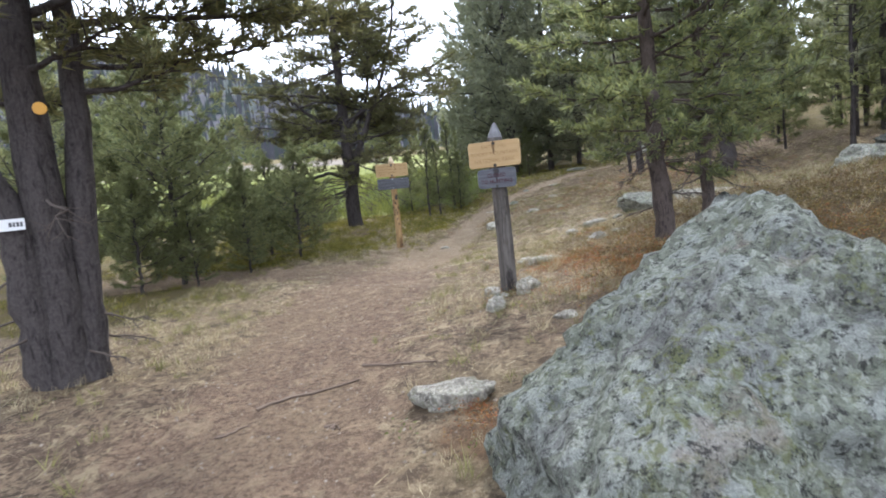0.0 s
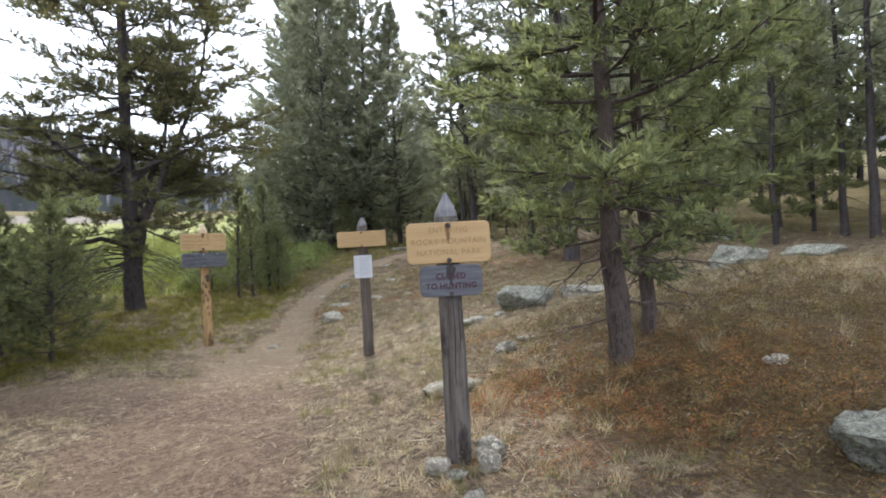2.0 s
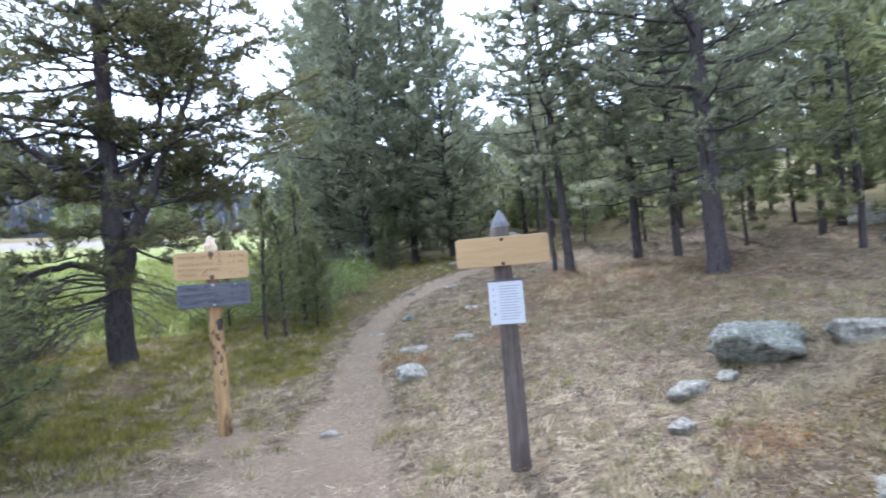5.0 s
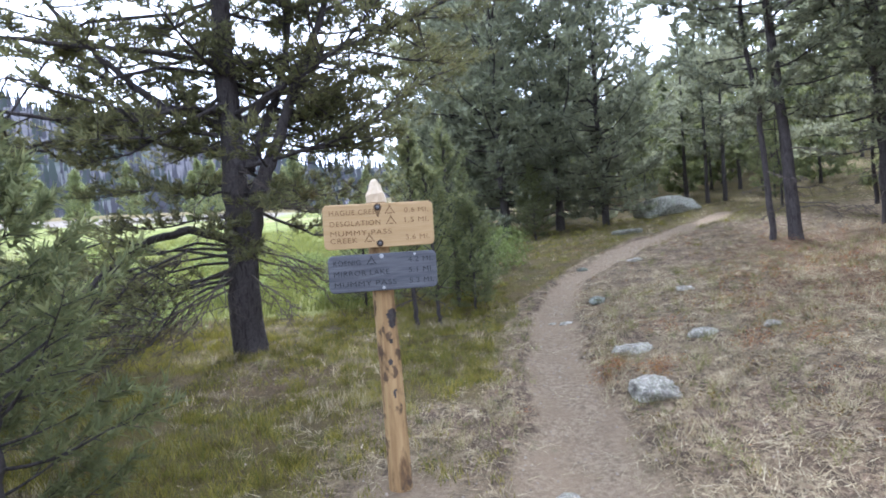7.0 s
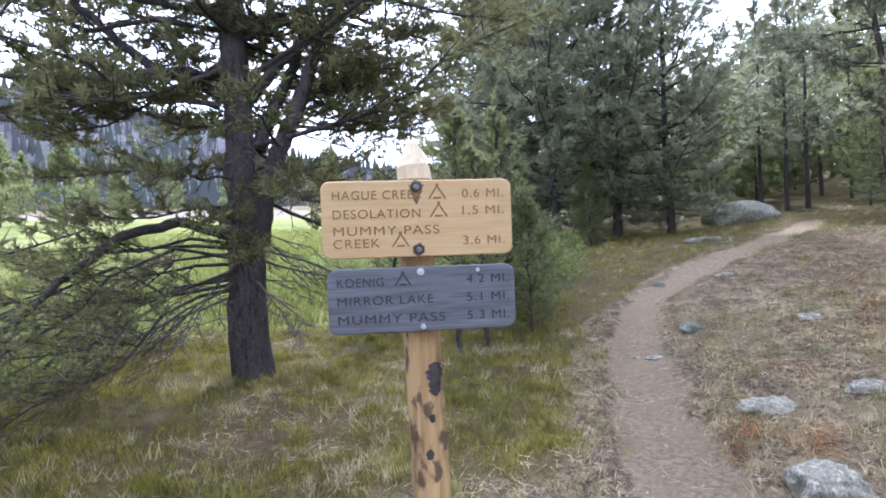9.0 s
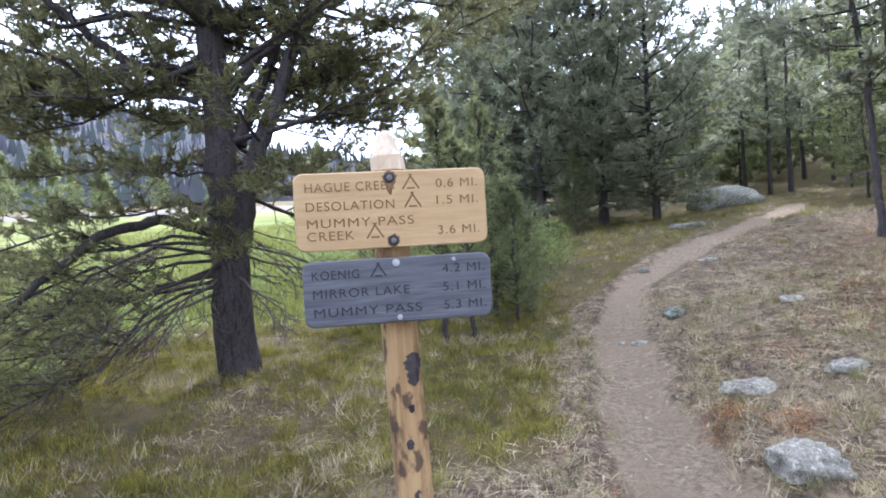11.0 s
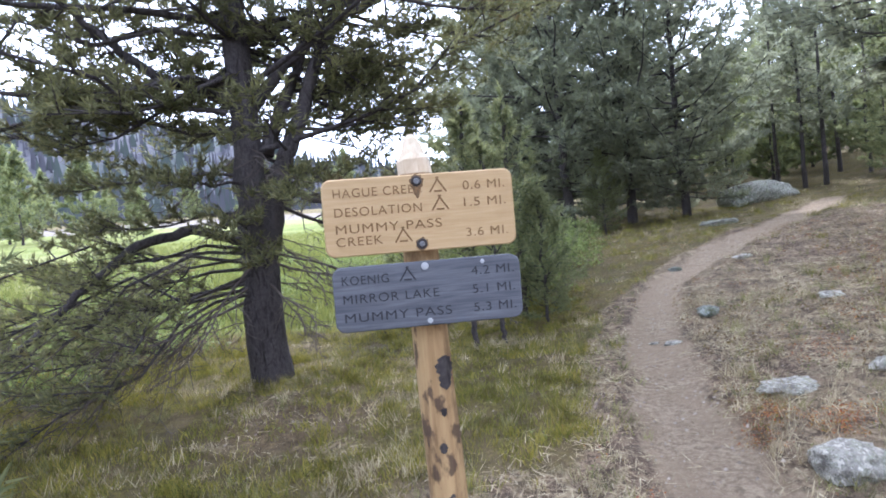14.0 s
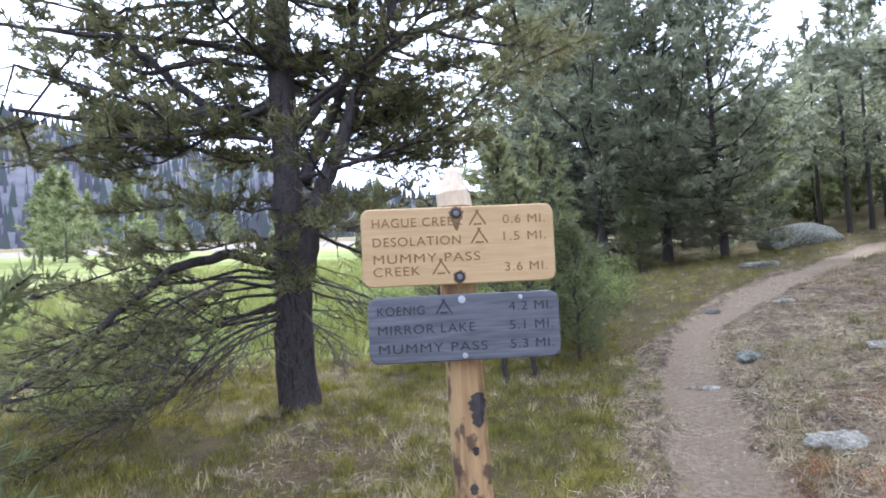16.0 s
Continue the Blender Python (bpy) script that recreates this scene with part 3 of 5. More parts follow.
# ---------------------------------------------------------------- conifers
class Tree:
    """Stems, boughs, twigs and needle tufts of one conifer, gathered as arrays."""

    def __init__(self, seed, far=False):
        self.rng, self.far = np.random.default_rng(seed), far
        self.stems, self.boughs, self.dead = [], Tubes(), Tubes()
        self.c, self.d, self.s = [], [], []

    def stem(self, pts, r0, r1=0.02, sides=10, flare=1.35):
        pts = np.asarray(pts, float)
        n = max(8, int(len(pts) * (2 if self.far else 5)))
        t = np.linspace(0, 1, n)
        kk = np.linspace(0, 1, len(pts))
        p = np.stack([np.interp(t, kk, pts[:, i]) for i in range(3)], -1)
        p[1:-1] += self.rng.normal(0, 0.012, (n - 2, 3)) * [1, 1, 0.3]
        rad = r0 + (r1 - r0) * t ** 0.85
        rad[0] *= flare
        tube = Tubes()
        tube.add(p, rad, 7 if self.far else sides, 0.08, self.rng)
        self.stems.append(tube)
        return p, rad

    def bough(self, start, az, length, rise, curl, r, twigs=9, bare=0.25, tuft=0.13, dens=1.0, dead=False, droop=0.0, crook=0.025):
        rng, far = self.rng, self.far
        out = np.array([math.sin(az), math.cos(az), 0.0])
        m = 4 if far else 7
        s = np.linspace(0, 1, m)
        p = np.asarray(start) + np.outer(s * length, out * math.cos(rise)) + np.outer(s * length * math.sin(rise) + curl * length * s * s - droop * length * s * (1 - s), [0, 0, 1])
        p[1:] += rng.normal(0, (0.055 if dead else crook) * length, (m - 1, 3)) * s[1:, None]
        tube = self.dead if dead else self.boughs
        tube.add(p, r * (1 - 0.85 * s), 3 if far else 5)
        side = np.array([out[1], -out[0], 0.0])
        for i in range(twigs):
            f = bare + (1 - bare) * (i + rng.random()) / twigs
            at = np.array([np.interp(f, s, p[:, j]) for j in range(3)])
            sg = 1 if i % 2 else -1
            a = rng.uniform(0.5, 1.1)
            way = unit(out * math.cos(a) + side * sg * math.sin(a) + np.array([0, 0, rng.uniform(-0.25, 0.4) - (0.4 if dead else 0)]))
            tl = length * rng.uniform(0.22, 0.42) * (1.15 - 0.75 * f)
            end = at + way * tl + np.array([0, 0, 0.12 * tl if not dead else -0.2 * tl])
            if not far:
                tube.add([at, end], [r * 0.3 + 0.002, 0.002], 3)
            if dead:
                if not far:
                    for _ in range(2):
                        q = at + (end - at) * rng.uniform(0.3, 0.9)
                        tube.add([q, q + unit(way + rng.normal(0, 0.8, 3)) * tl * 0.5], [0.004, 0.0015], 3)
                continue
            n = max(2, int(dens * tl / tuft * 1.5 + rng.random()))
            g = (0.15 + 0.85 * (np.arange(n) + rng.random(n)) / n)[:, None]
            self.c.append(at + (end - at) * g + rng.normal(0, 0.18 * tuft, (n, 3)))
            self.d.append(unit(way + np.column_stack([np.zeros((n, 2)), rng.uniform(0.2, 1.0, n)]) + rng.normal(0, 0.45, (n, 3))))
            self.s.append(tuft * rng.uniform(0.75, 1.3, n))
        if not dead:
            g = np.array([0.75, 0.85, 0.93, 1.0])
            self.c.append(np.stack([np.interp(g, s, p[:, j]) for j in range(3)], -1))
            self.d.append(unit(out + np.array([0, 0, 0.7]) + rng.normal(0, 0.2, (4, 3))))
            self.s.append(np.full(4, tuft * 1.2))

    def needles(self, count=12, thick=0.075):
        rng = self.rng
        c, d, s = np.concatenate(self.c), np.concatenate(self.d), np.concatenate(self.s)
        n = len(c)
        c, d, s = (np.repeat(a, count, 0) for a in (c, d, s))
        rad = unit(np.cross(d, rng.normal(0, 1, d.shape)))
        along = rng.random((n * count, 1))
        base = c + d * (along - 0.35) * s[:, None] * 0.9
        way = unit(d * rng.uniform(0.35, 1.0, along.shape) + rad * rng.uniform(0.4, 0.9, along.shape))
        ln = s[:, None] * rng.uniform(0.45, 0.8, along.shape)
        wid = unit(np.cross(way, rng.normal(0, 1, way.shape))) * s[:, None] * thick
        return np.stack([base - wid, base + wid, base + way * ln], 1)

    def finish(self, name, at, label, bark, needle, count=12, thick=0.075, group="", turn=0.0, category="tree"):
        root = thing(name, at, label, category, group, turn)
        for i, tube in enumerate(self.stems):
            nm = "limb" if i else "trunk"
            o = new(nm, tube.mesh(nm, bark))
            o.parent = root
        for nm, tb, mt in (("branchwork", self.boughs, bark), ("dead_brushwood", self.dead, TWIG)):
            if tb.v:
                o = tagged(new(nm, tb.mesh(nm, mt)), kind="stuff")
                o.parent = root
        if self.c:
            o = new("crown", tri_mesh("crown", self.needles(count, thick), needle))
            o.parent = root
        return root


def conifer(seed, h, r, crown_at, reach, boughs, tuft, dens, lean=(0, 0), twigs=9, top_rise=0.75, low_rise=-0.05, dead=0, full=0.35, stemwob=0.1, curl=0.12, far=False):
    """A single-stemmed pine: crown_at is where the living boughs begin, full the height share of its widest boughs."""
    t = Tree(seed, far)
    rng = t.rng
    pts = [(0, 0, -0.25), (0, 0, 0)] + [(lean[0] * f * h + rng.normal(0, stemwob) * f, lean[1] * f * h + rng.normal(0, stemwob) * f, f * h) for f in (0.12, 0.3, 0.5, 0.72, 1.0)]
    p, rad = t.stem(pts, r)
    zs = p[:, 2]
    az = rng.uniform(0, 6.28)
    for i in range(boughs):
        f = (i + rng.random()) / boughs
        z = crown_at + (h * 0.985 - crown_at) * f
        prof = (0.6 + 0.4 * min(1, f / full)) if f < full else max(0.07, 1 - ((f - full) / (1 - full)) ** 1.15)
        az += 2.4 + rng.uniform(-0.5, 0.5)
        st = np.array([np.interp(z, zs, p[:, 0]), np.interp(z, zs, p[:, 1]), z])
        ln = reach * prof * rng.uniform(0.65, 1.15)
        t.bough(st, az, ln, low_rise + (top_rise - low_rise) * f + rng.normal(0, 0.12), curl * rng.uniform(0.2, 1.6), max(0.007, 0.014 * ln), max(4, int(twigs * (0.4 + 0.6 * prof))), 0.2, tuft, dens, droop=0.10)
    for i in range(dead):
        z = rng.uniform(0.35, crown_at + 0.8)
        st = np.array([np.interp(z, zs, p[:, 0]), np.interp(z, zs, p[:, 1]), z])
        t.bough(st, rng.uniform(0, 6.28), rng.uniform(0.4, 1.2) * min(1, reach / 1.6), rng.uniform(-0.5, 0.1), -0.1, 0.012, 5, 0.3, dead=True)
    t.c.append(np.array([(p[-1, 0], p[-1, 1], h + 0.05 * kk) for kk in range(4)]))
    t.d.append(np.tile([0, 0, 1.0], (4, 1)))
    t.s.append(np.full(4, tuft * 1.3))
    return t


# broad old pine beside the trail sign: forked, with a drooping bare skirt
t = Tree(11)
main, mrad = t.stem([(0, 0, -0.3), (0, 0, 0), (-0.01, 0, 0.9), (-0.01, 0, 2.2), (-0.02, 0.03, 4.0), (0.0, 0.1, 6.5), (0.0, 0, 9.0), (0.05, 0, 11.6)], 0.265, 0.03, 14, 1.15)
stems = [(main, mrad)]
for pts, r0 in (([(0.10, 0, 1.35), (0.22, -0.05, 1.85), (0.38, -0.08, 2.25), (0.62, -0.05, 2.8), (0.88, 0, 3.4), (1.16, 0.1, 4.06), (1.6, 0.2, 5.4), (1.9, 0.2, 7.5)], 0.13),
                ([(0.16, 0.05, 2.3), (0.38, 0.1, 2.8), (0.55, 0.2, 3.2), (0.70, 0.25, 3.7), (0.85, 0.3, 4.6), (1.0, 0.3, 7.0)], 0.08),
                ([(0.1, 0.0, 2.8), (0.45, -0.1, 3.12), (0.8, -0.15, 3.4), (1.3, -0.2, 3.65), (1.9, -0.2, 3.9), (2.8, -0.1, 4.3)], 0.07),
                ([(-0.1, 0, 2.85), (-0.7, -0.15, 3.08), (-0.95, -0.2, 3.27), (-1.3, -0.25, 3.62), (-1.6, -0.25, 3.95), (-2.1, -0.1, 4.6)], 0.062),
                ([(-0.15, -0.05, 1.45), (-0.5, -0.35, 1.58), (-0.95, -0.6, 1.46), (-1.35, -0.8, 1.12), (-1.7, -1.05, 0.72), (-2.2, -1.4, 0.4)], 0.06),
                ([(-0.12, -0.1, 3.62), (-0.8, -0.3, 3.72), (-1.7, -0.4, 3.8), (-2.9, -0.4, 4.0)], 0.045),
                ([(-0.15, -0.1, 3.0), (-0.66, -0.4, 3.0), (-1.14, -0.6, 2.9), (-1.6, -0.8, 2.84), (-2.2, -0.9, 2.95)], 0.034),
                ([(-0.15, -0.1, 2.72), (-0.7, -0.3, 2.8), (-1.3, -0.5, 2.78), (-2.0, -0.6, 2.62)], 0.03)):
    stems.append(t.stem(pts, r0, 0.02, 8, 1.1))
rng = t.rng
for si, (p, rad) in enumerate(stems):
    n = (88, 26, 22, 18, 18, 0, 14, 14, 12)[si]
    for i in range(n):
        f = (i + rng.random()) / n
        z = 1.9 + 9.6 * f
        st = np.array([np.interp(z, p[:, 2], p[:, 0]), np.interp(z, p[:, 2], p[:, 1]), z])
        if si:
            st = np.array([np.interp(0.25 + 0.75 * f, np.linspace(0, 1, len(p)), p[:, j]) for j in range(3)])
            z = st[2]
        high = (z - 1.9) / 9.6
        ln = (2.5 * (1 - 0.75 * max(0, high) ** 1.4) if si == 0 else (1.5 if si < 4 else 0.8)) * rng.uniform(0.6, 1.15)
        az = rng.uniform(0, 6.28)
        if (si == 0 and z < 2.9 and math.sin(az) < 0.2) or (si < 4 and z < 4.3 and math.cos(az) < -0.35 and rng.random() < 0.6):
            continue
        t.bough(st, az, ln, -0.12 + 0.5 * high + rng.normal(0, 0.3), 0.10, 0.012 * ln + 0.004, 14 if si < 4 else 10, 0.3, 0.13, 1.0 if si < 4 else 0.75, droop=0.12)
for i in range(62):
    si = (0, 0, 1, 2)[i % 4]
    p = stems[si][0]
    z = rng.uniform(4.3, 9.0 if si == 0 else p[-1, 2])
    st = np.array([np.interp(z, p[:, 2], p[:, 0]), np.interp(z, p[:, 2], p[:, 1]), z])
    t.bough(st, rng.uniform(0, 6.28), (2.5 if si == 0 else 1.7) * rng.uniform(0.6, 1.1) * (1.25 - 0.07 * z), 0.1 + rng.normal(0, 0.3), 0.1, 0.02, 13, 0.25, 0.15, 1.1, droop=0.12)
for i in range(40):
    si = (0, 0, 1, 3)[i % 4]
    p = stems[si][0]
    f = rng.uniform(0.1, 0.9)
    st = np.array([np.interp(f, np.linspace(0, 1, len(p)), p[:, j]) for j in range(3)])
    if si == 0:
        st[2] = rng.uniform(2.5, 6.0)
    t.bough(st, rng.uniform(-1.7, 1.7), rng.uniform(1.3, 2.6), rng.normal(0.0, 0.3), 0.05, 0.014, 16, 0.2, 0.105, 1.1, droop=0.15, crook=0.05)
# heavy low boughs that sweep to the ground on the meadow side
for az, ln, z, rise, droop, alive in ((-1.75, 2.5, 1.30, 0.0, -0.2, True), (-1.45, 2.3, 1.15, -0.05, -0.15, True), (-2.0, 3.3, 1.05, -0.1, -0.1, True), (-1.2, 2.1, 1.25, -0.05, -0.1, True), (-2.3, 2.4, 0.9, -0.2, 0.0, True), (-1.6, 3.2, 0.95, -0.15, -0.1, True), (-1.9, 2.6, 1.35, 0.0, -0.25, True), (-2.2, 3.3, 1.2, -0.1, -0.15, True), (-1.35, 2.7, 1.0, -0.1, -0.1, True), (-2.55, 2.0, 1.1, -0.15, -0.05, True),
                                     (2.0, 1.2, 1.3, -0.25, 0.0, False), (1.4, 1.4, 1.2, -0.35, 0.0, False), (2.5, 1.2, 1.0, -0.4, 0.0, False), (-2.4, 1.9, 1.0, -0.36, 0.0, False), (-2.8, 1.5, 1.2, -0.5, 0.0, False), (-1.9, 2.1, 0.85, -0.3, -0.05, False)):
    st = np.array([0.1 * math.sin(az), 0.1 * math.cos(az), z])
    t.bough(st, az, ln, rise, -0.24 if alive else -0.05, 0.02 if alive else 0.016, 24 if alive else 14, 0.32, 0.115, 0.8 if alive else 0, dead=not alive, droop=droop, crook=0.12)
    for kk in range(2):
        t.bough(st + np.array([math.sin(az), math.cos(az), rise - 0.1]) * ln * (0.25 + 0.2 * kk), az + rng.uniform(-0.8, 0.8), ln * 0.45, rise - 0.35, -0.2, 0.008, 8, 0.15, dead=True)
for az, ln, z in ((-1.5, 3.0, 3.1), (-1.9, 3.3, 3.5), (-2.3, 2.9, 3.0), (-1.7, 3.4, 4.4), (-1.6, 2.4, 2.6)):
    t.bough(np.array([0.1 * math.sin(az), 0.1 * math.cos(az), z]), az, ln, 0.05, -0.1, 0.03, 14, 0.28, 0.12, 0.75, droop=0.15, crook=0.14)
for az, ln, z in ((2.7, 1.3, 1.9), (3.1, 1.1, 1.6), (3.5, 1.3, 2.0), (3.9, 1.4, 1.7), (2.9, 0.9, 1.35), (4.2, 1.6, 2.1), (2.3, 1.4, 2.0)):
    t.bough(np.array([0.15 * math.sin(az), 0.15 * math.cos(az), z]), az, ln, 0.0, -0.15, 0.018, 14, 0.3, 0.12, 1.3, crook=0.06)
for i in range(26):
    z = rng.uniform(0.6, 2.4)
    t.bough(np.array([0, 0, z]), rng.uniform(0, 6.28), rng.uniform(0.6, 1.5), rng.uniform(-0.6, 0.0), -0.15, 0.009, 8, 0.25, dead=True)
t.finish("pine_tree", (-2.43, 15.72, lz(-2.43, 15.72)), "broad old forked pine with drooping dead lower branches beside meadow", BARK, NEEDLES_DARK, 12, 0.07)

# double-trunked pine at the start of the trail, with a small tag and an orange marker
t = Tree(21)
rng = t.rng
stems = [t.stem([(0, 0, -0.3), (0, 0, 0), (0, 0, 1.0), (0, 0, 3.0), (-0.02, 0.05, 6.0), (0, 0.1, 12.5)], 0.255, 0.05, 14, 1.2),
         t.stem([(-0.08, -0.06, -0.2), (-0.13, -0.09, 0.5), (-0.18, -0.13, 1.33), (-0.40, -0.27, 2.2), (-0.85, -0.55, 3.8), (-1.4, -0.9, 7.5)], 0.20, 0.04, 12, 1.0),
         t.stem([(0.13, 0.09, -0.2), (0.18, 0.12, 0.8), (0.28, 0.19, 2.4), (0.36, 0.25, 5.0), (0.5, 0.3, 10.5)], 0.15, 0.04, 12, 1.1)]
for p, rad in stems:
    for i in range(46):
        z = 2.3 + (p[-1, 2] - 2.4) * (i + rng.random()) / 46
        st = np.array([np.interp(z, p[:, 2], p[:, 0]), np.interp(z, p[:, 2], p[:, 1]), z])
        t.bough(st, rng.uniform(0, 6.28), rng.uniform(1.3, 2.6) * (1 - 0.5 * z / 13), -0.05 + 0.05 * z, 0.1, 0.03, 12, 0.25, 0.16, 1.5, droop=0.15)
for az, z, ln in ((1.9, 3.0, 3.4), (1.5, 3.3, 3.0), (2.3, 3.4, 2.8), (1.1, 2.9, 2.6), (0.5, 3.5, 3.6), (0.8, 3.9, 3.8), (0.2, 3.8, 3.2), (0.65, 4.4, 3.4), (1.3, 3.7, 3.6), (1.7, 4.0, 3.5), (2.0, 4.5, 3.3), (1.1, 4.8, 3.4), (1.5, 5.4, 3.2), (0.9, 5.2, 3.2)):
    t.bough(np.array([0.1, 0.1, z]), az, ln, 0.12, -0.08, 0.04, 20, 0.25, 0.15, 2.3)
for az, z, ln in ((1.2, 0.55, 0.5), (0.8, 0.35, 0.55), (1.7, 0.25, 0.35), (-2.0, 0.9, 0.8), (-1.6, 0.6, 0.9), (2.4, 1.5, 0.9), (-2.6, 0.45, 0.7)):
    t.bough(np.array([0.2 * math.sin(az), 0.2 * math.cos(az), z]), az, ln, -0.2, -0.15, 0.013, 7, 0.25, dead=True)
TX, TY = -3.05, 3.6
old = t.finish("pine_tree", (TX, TY, lz(TX, TY)), "dark multi-stemmed pine with a white tag and orange marker", BARK, NEEDLES_DARK, 10, 0.07)

# the two slim pines behind the first sign
t = conifer(31, 8.6, 0.15, 0.9, 2.0, 86, 0.15, 1.08, (-0.045, 0.0), 13, 0.7, -0.1, 18, 0.3)
t.finish("pine_tree", (2.82, 5.98, lz(2.82, 5.98)), "slim leaning pine with low feathery boughs on the slope", BARK_RED, NEEDLES, 15, 0.072)
t = conifer(32, 8.0, 0.105, 0.95, 1.75, 78, 0.15, 1.1, (-0.008, 0.0), 12, 0.7, -0.05, 14, 0.3)
t.finish("pine_tree", (3.58, 6.52, lz(3.58, 6.52)), "slim upright pine with dead lower twigs on the slope", BARK_RED, NEEDLES, 15, 0.072)

# larger pines along the bend
for seed, x, y, h, r, c0, reach, nb, dead, lean, label in (
        (41, 7.25, 13.7, 13.0, 0.25, 1.6, 3.2, 110, 26, (0.0, 0.0), "stout dark pine with dead lower branches on the slope"),
        (42, 6.05, 16.6, 10.0, 0.135, 1.9, 2.0, 80, 10, (-0.05, 0.0), "slender leaning pine with a bare lower trunk by the trail"),
        (43, 5.80, 16.8, 7.0, 0.065, 2.0, 1.2, 36, 6, (-0.04, 0.0), "thin young pine stem beside a larger pine"),
        (44, 7.75, 16.55, 10.5, 0.14, 1.1, 2.4, 90, 14, (0.0, 0.0), "dark straight pine in the shaded stand"),
        (45, 8.3, 15.9, 10.0, 0.12, 1.1, 2.3, 84, 14, (0.01, 0.0), "dark straight pine in the shaded stand")):
    t = conifer(seed, h, r, c0, reach, nb, 0.17, 1.1, lean, 11, 0.7, -0.05, dead, 0.3)
    t.finish("pine_tree", (x, y, lz(x, y)), label, BARK, NEEDLES_HAZED, 14, 0.075, "pines by the bend")

# dense pine clump left of the bend
clump = [conifer(51, 12.2, 0.17, 0.4, 3.1, 130, 0.26, 0.98, (0.0, 0.0), 11, 0.9, -0.12, 0, 0.2, curl=0.25, far=True), conifer(52, 11.2, 0.16, 0.4, 2.9, 124, 0.26, 0.98, (0.01, 0.0), 11, 0.9, -0.1, 0, 0.2, curl=0.25, far=True)]
roots = [c.finish("pine_tree", (x, y, lz(x, y)), "tall dense bluish pine with boughs to the ground", BARK, NEEDLES_HAZED, 12, 0.085, "dense pine clump") for c, x, y in zip(clump, (3.3, 4.7), (24.3, 23.7))]
for i, (x, y, s, rz) in enumerate(((5.7, 23.0, 0.74, 40), (2.7, 26.3, 0.9, 110), (4.0, 27.2, 1.08, 290), (1.2, 27.6, 0.40, 20), (2.8, 29.5, 1.05, 250))):
    copy_thing(roots[i % 2], pose(x, y, lz(x, y), 0, 0, rz) @ Matrix.Scale(s, 4))

# young pines and the dark rounded one before the clump
young = [conifer(61, 2.3, 0.035, 0.12, 0.85, 48, 0.125, 1.4, (0.02, 0.0), 9, 0.9, 0.15, 0, 0.25, 0.03, 0.3), conifer(62, 4.6, 0.06, 0.2, 1.45, 76, 0.165, 1.4, (0.0, 0.0), 10, 0.85, 0.05, 4, 0.3, 0.05, 0.25), conifer(63, 2.6, 0.035, 0.3, 0.72, 32, 0.115, 1.1, (0.02, 0.0), 7, 1.0, 0.4, 6, 0.3, 0.04, 0.3)]
yr = [young[0].finish("young_pine", (-2.97, 11.3, lz(-2.97, 11.3)), "small bright green young pine in the grass", BARK, NEEDLES_YOUNG, 11, 0.065, "young pines"),
      young[1].finish("young_pine", (-4.6, 9.3, lz(-4.6, 9.3)), "bushy yellow-green young pine beside the trail", BARK, NEEDLES_YOUNG, 11, 0.07, "young pines"),
      young[2].finish("young_pine", (-0.30, 15.85, lz(-0.30, 15.85)), "thin young pine with upright shoots behind the sign", BARK, NEEDLES_YOUNG, 11, 0.065, "young pines")]
for j, x, y, s, rz in ((2, 0.02, 15.85, 0.85, 80), (2, 0.45, 16.7, 1.0, 190), (0, 0.62, 16.35, 0.7, 30), (0, -3.6, 9.9, 0.8, 60), (0, -3.9, 11.0, 0.9, 130), (1, -5.6, 10.4, 0.95, 100), (1, -6.6, 9.0, 1.05, 210), 
                        (0, -4.9, 8.4, 0.85, 10), (0, -4.1, 8.7, 0.6, 200), (1, -8.0, 11.5, 1.0, 50), (0, -3.85, 12.2, 1.0, 15), (1, 3.6, 22.6, 0.42, 20), (0, -0.9, 17.9, 0.8, 222)):
    copy_thing(yr[j], pose(x, y, lz(x, y), 0, 0, rz) @ Matrix.Scale(s, 4))

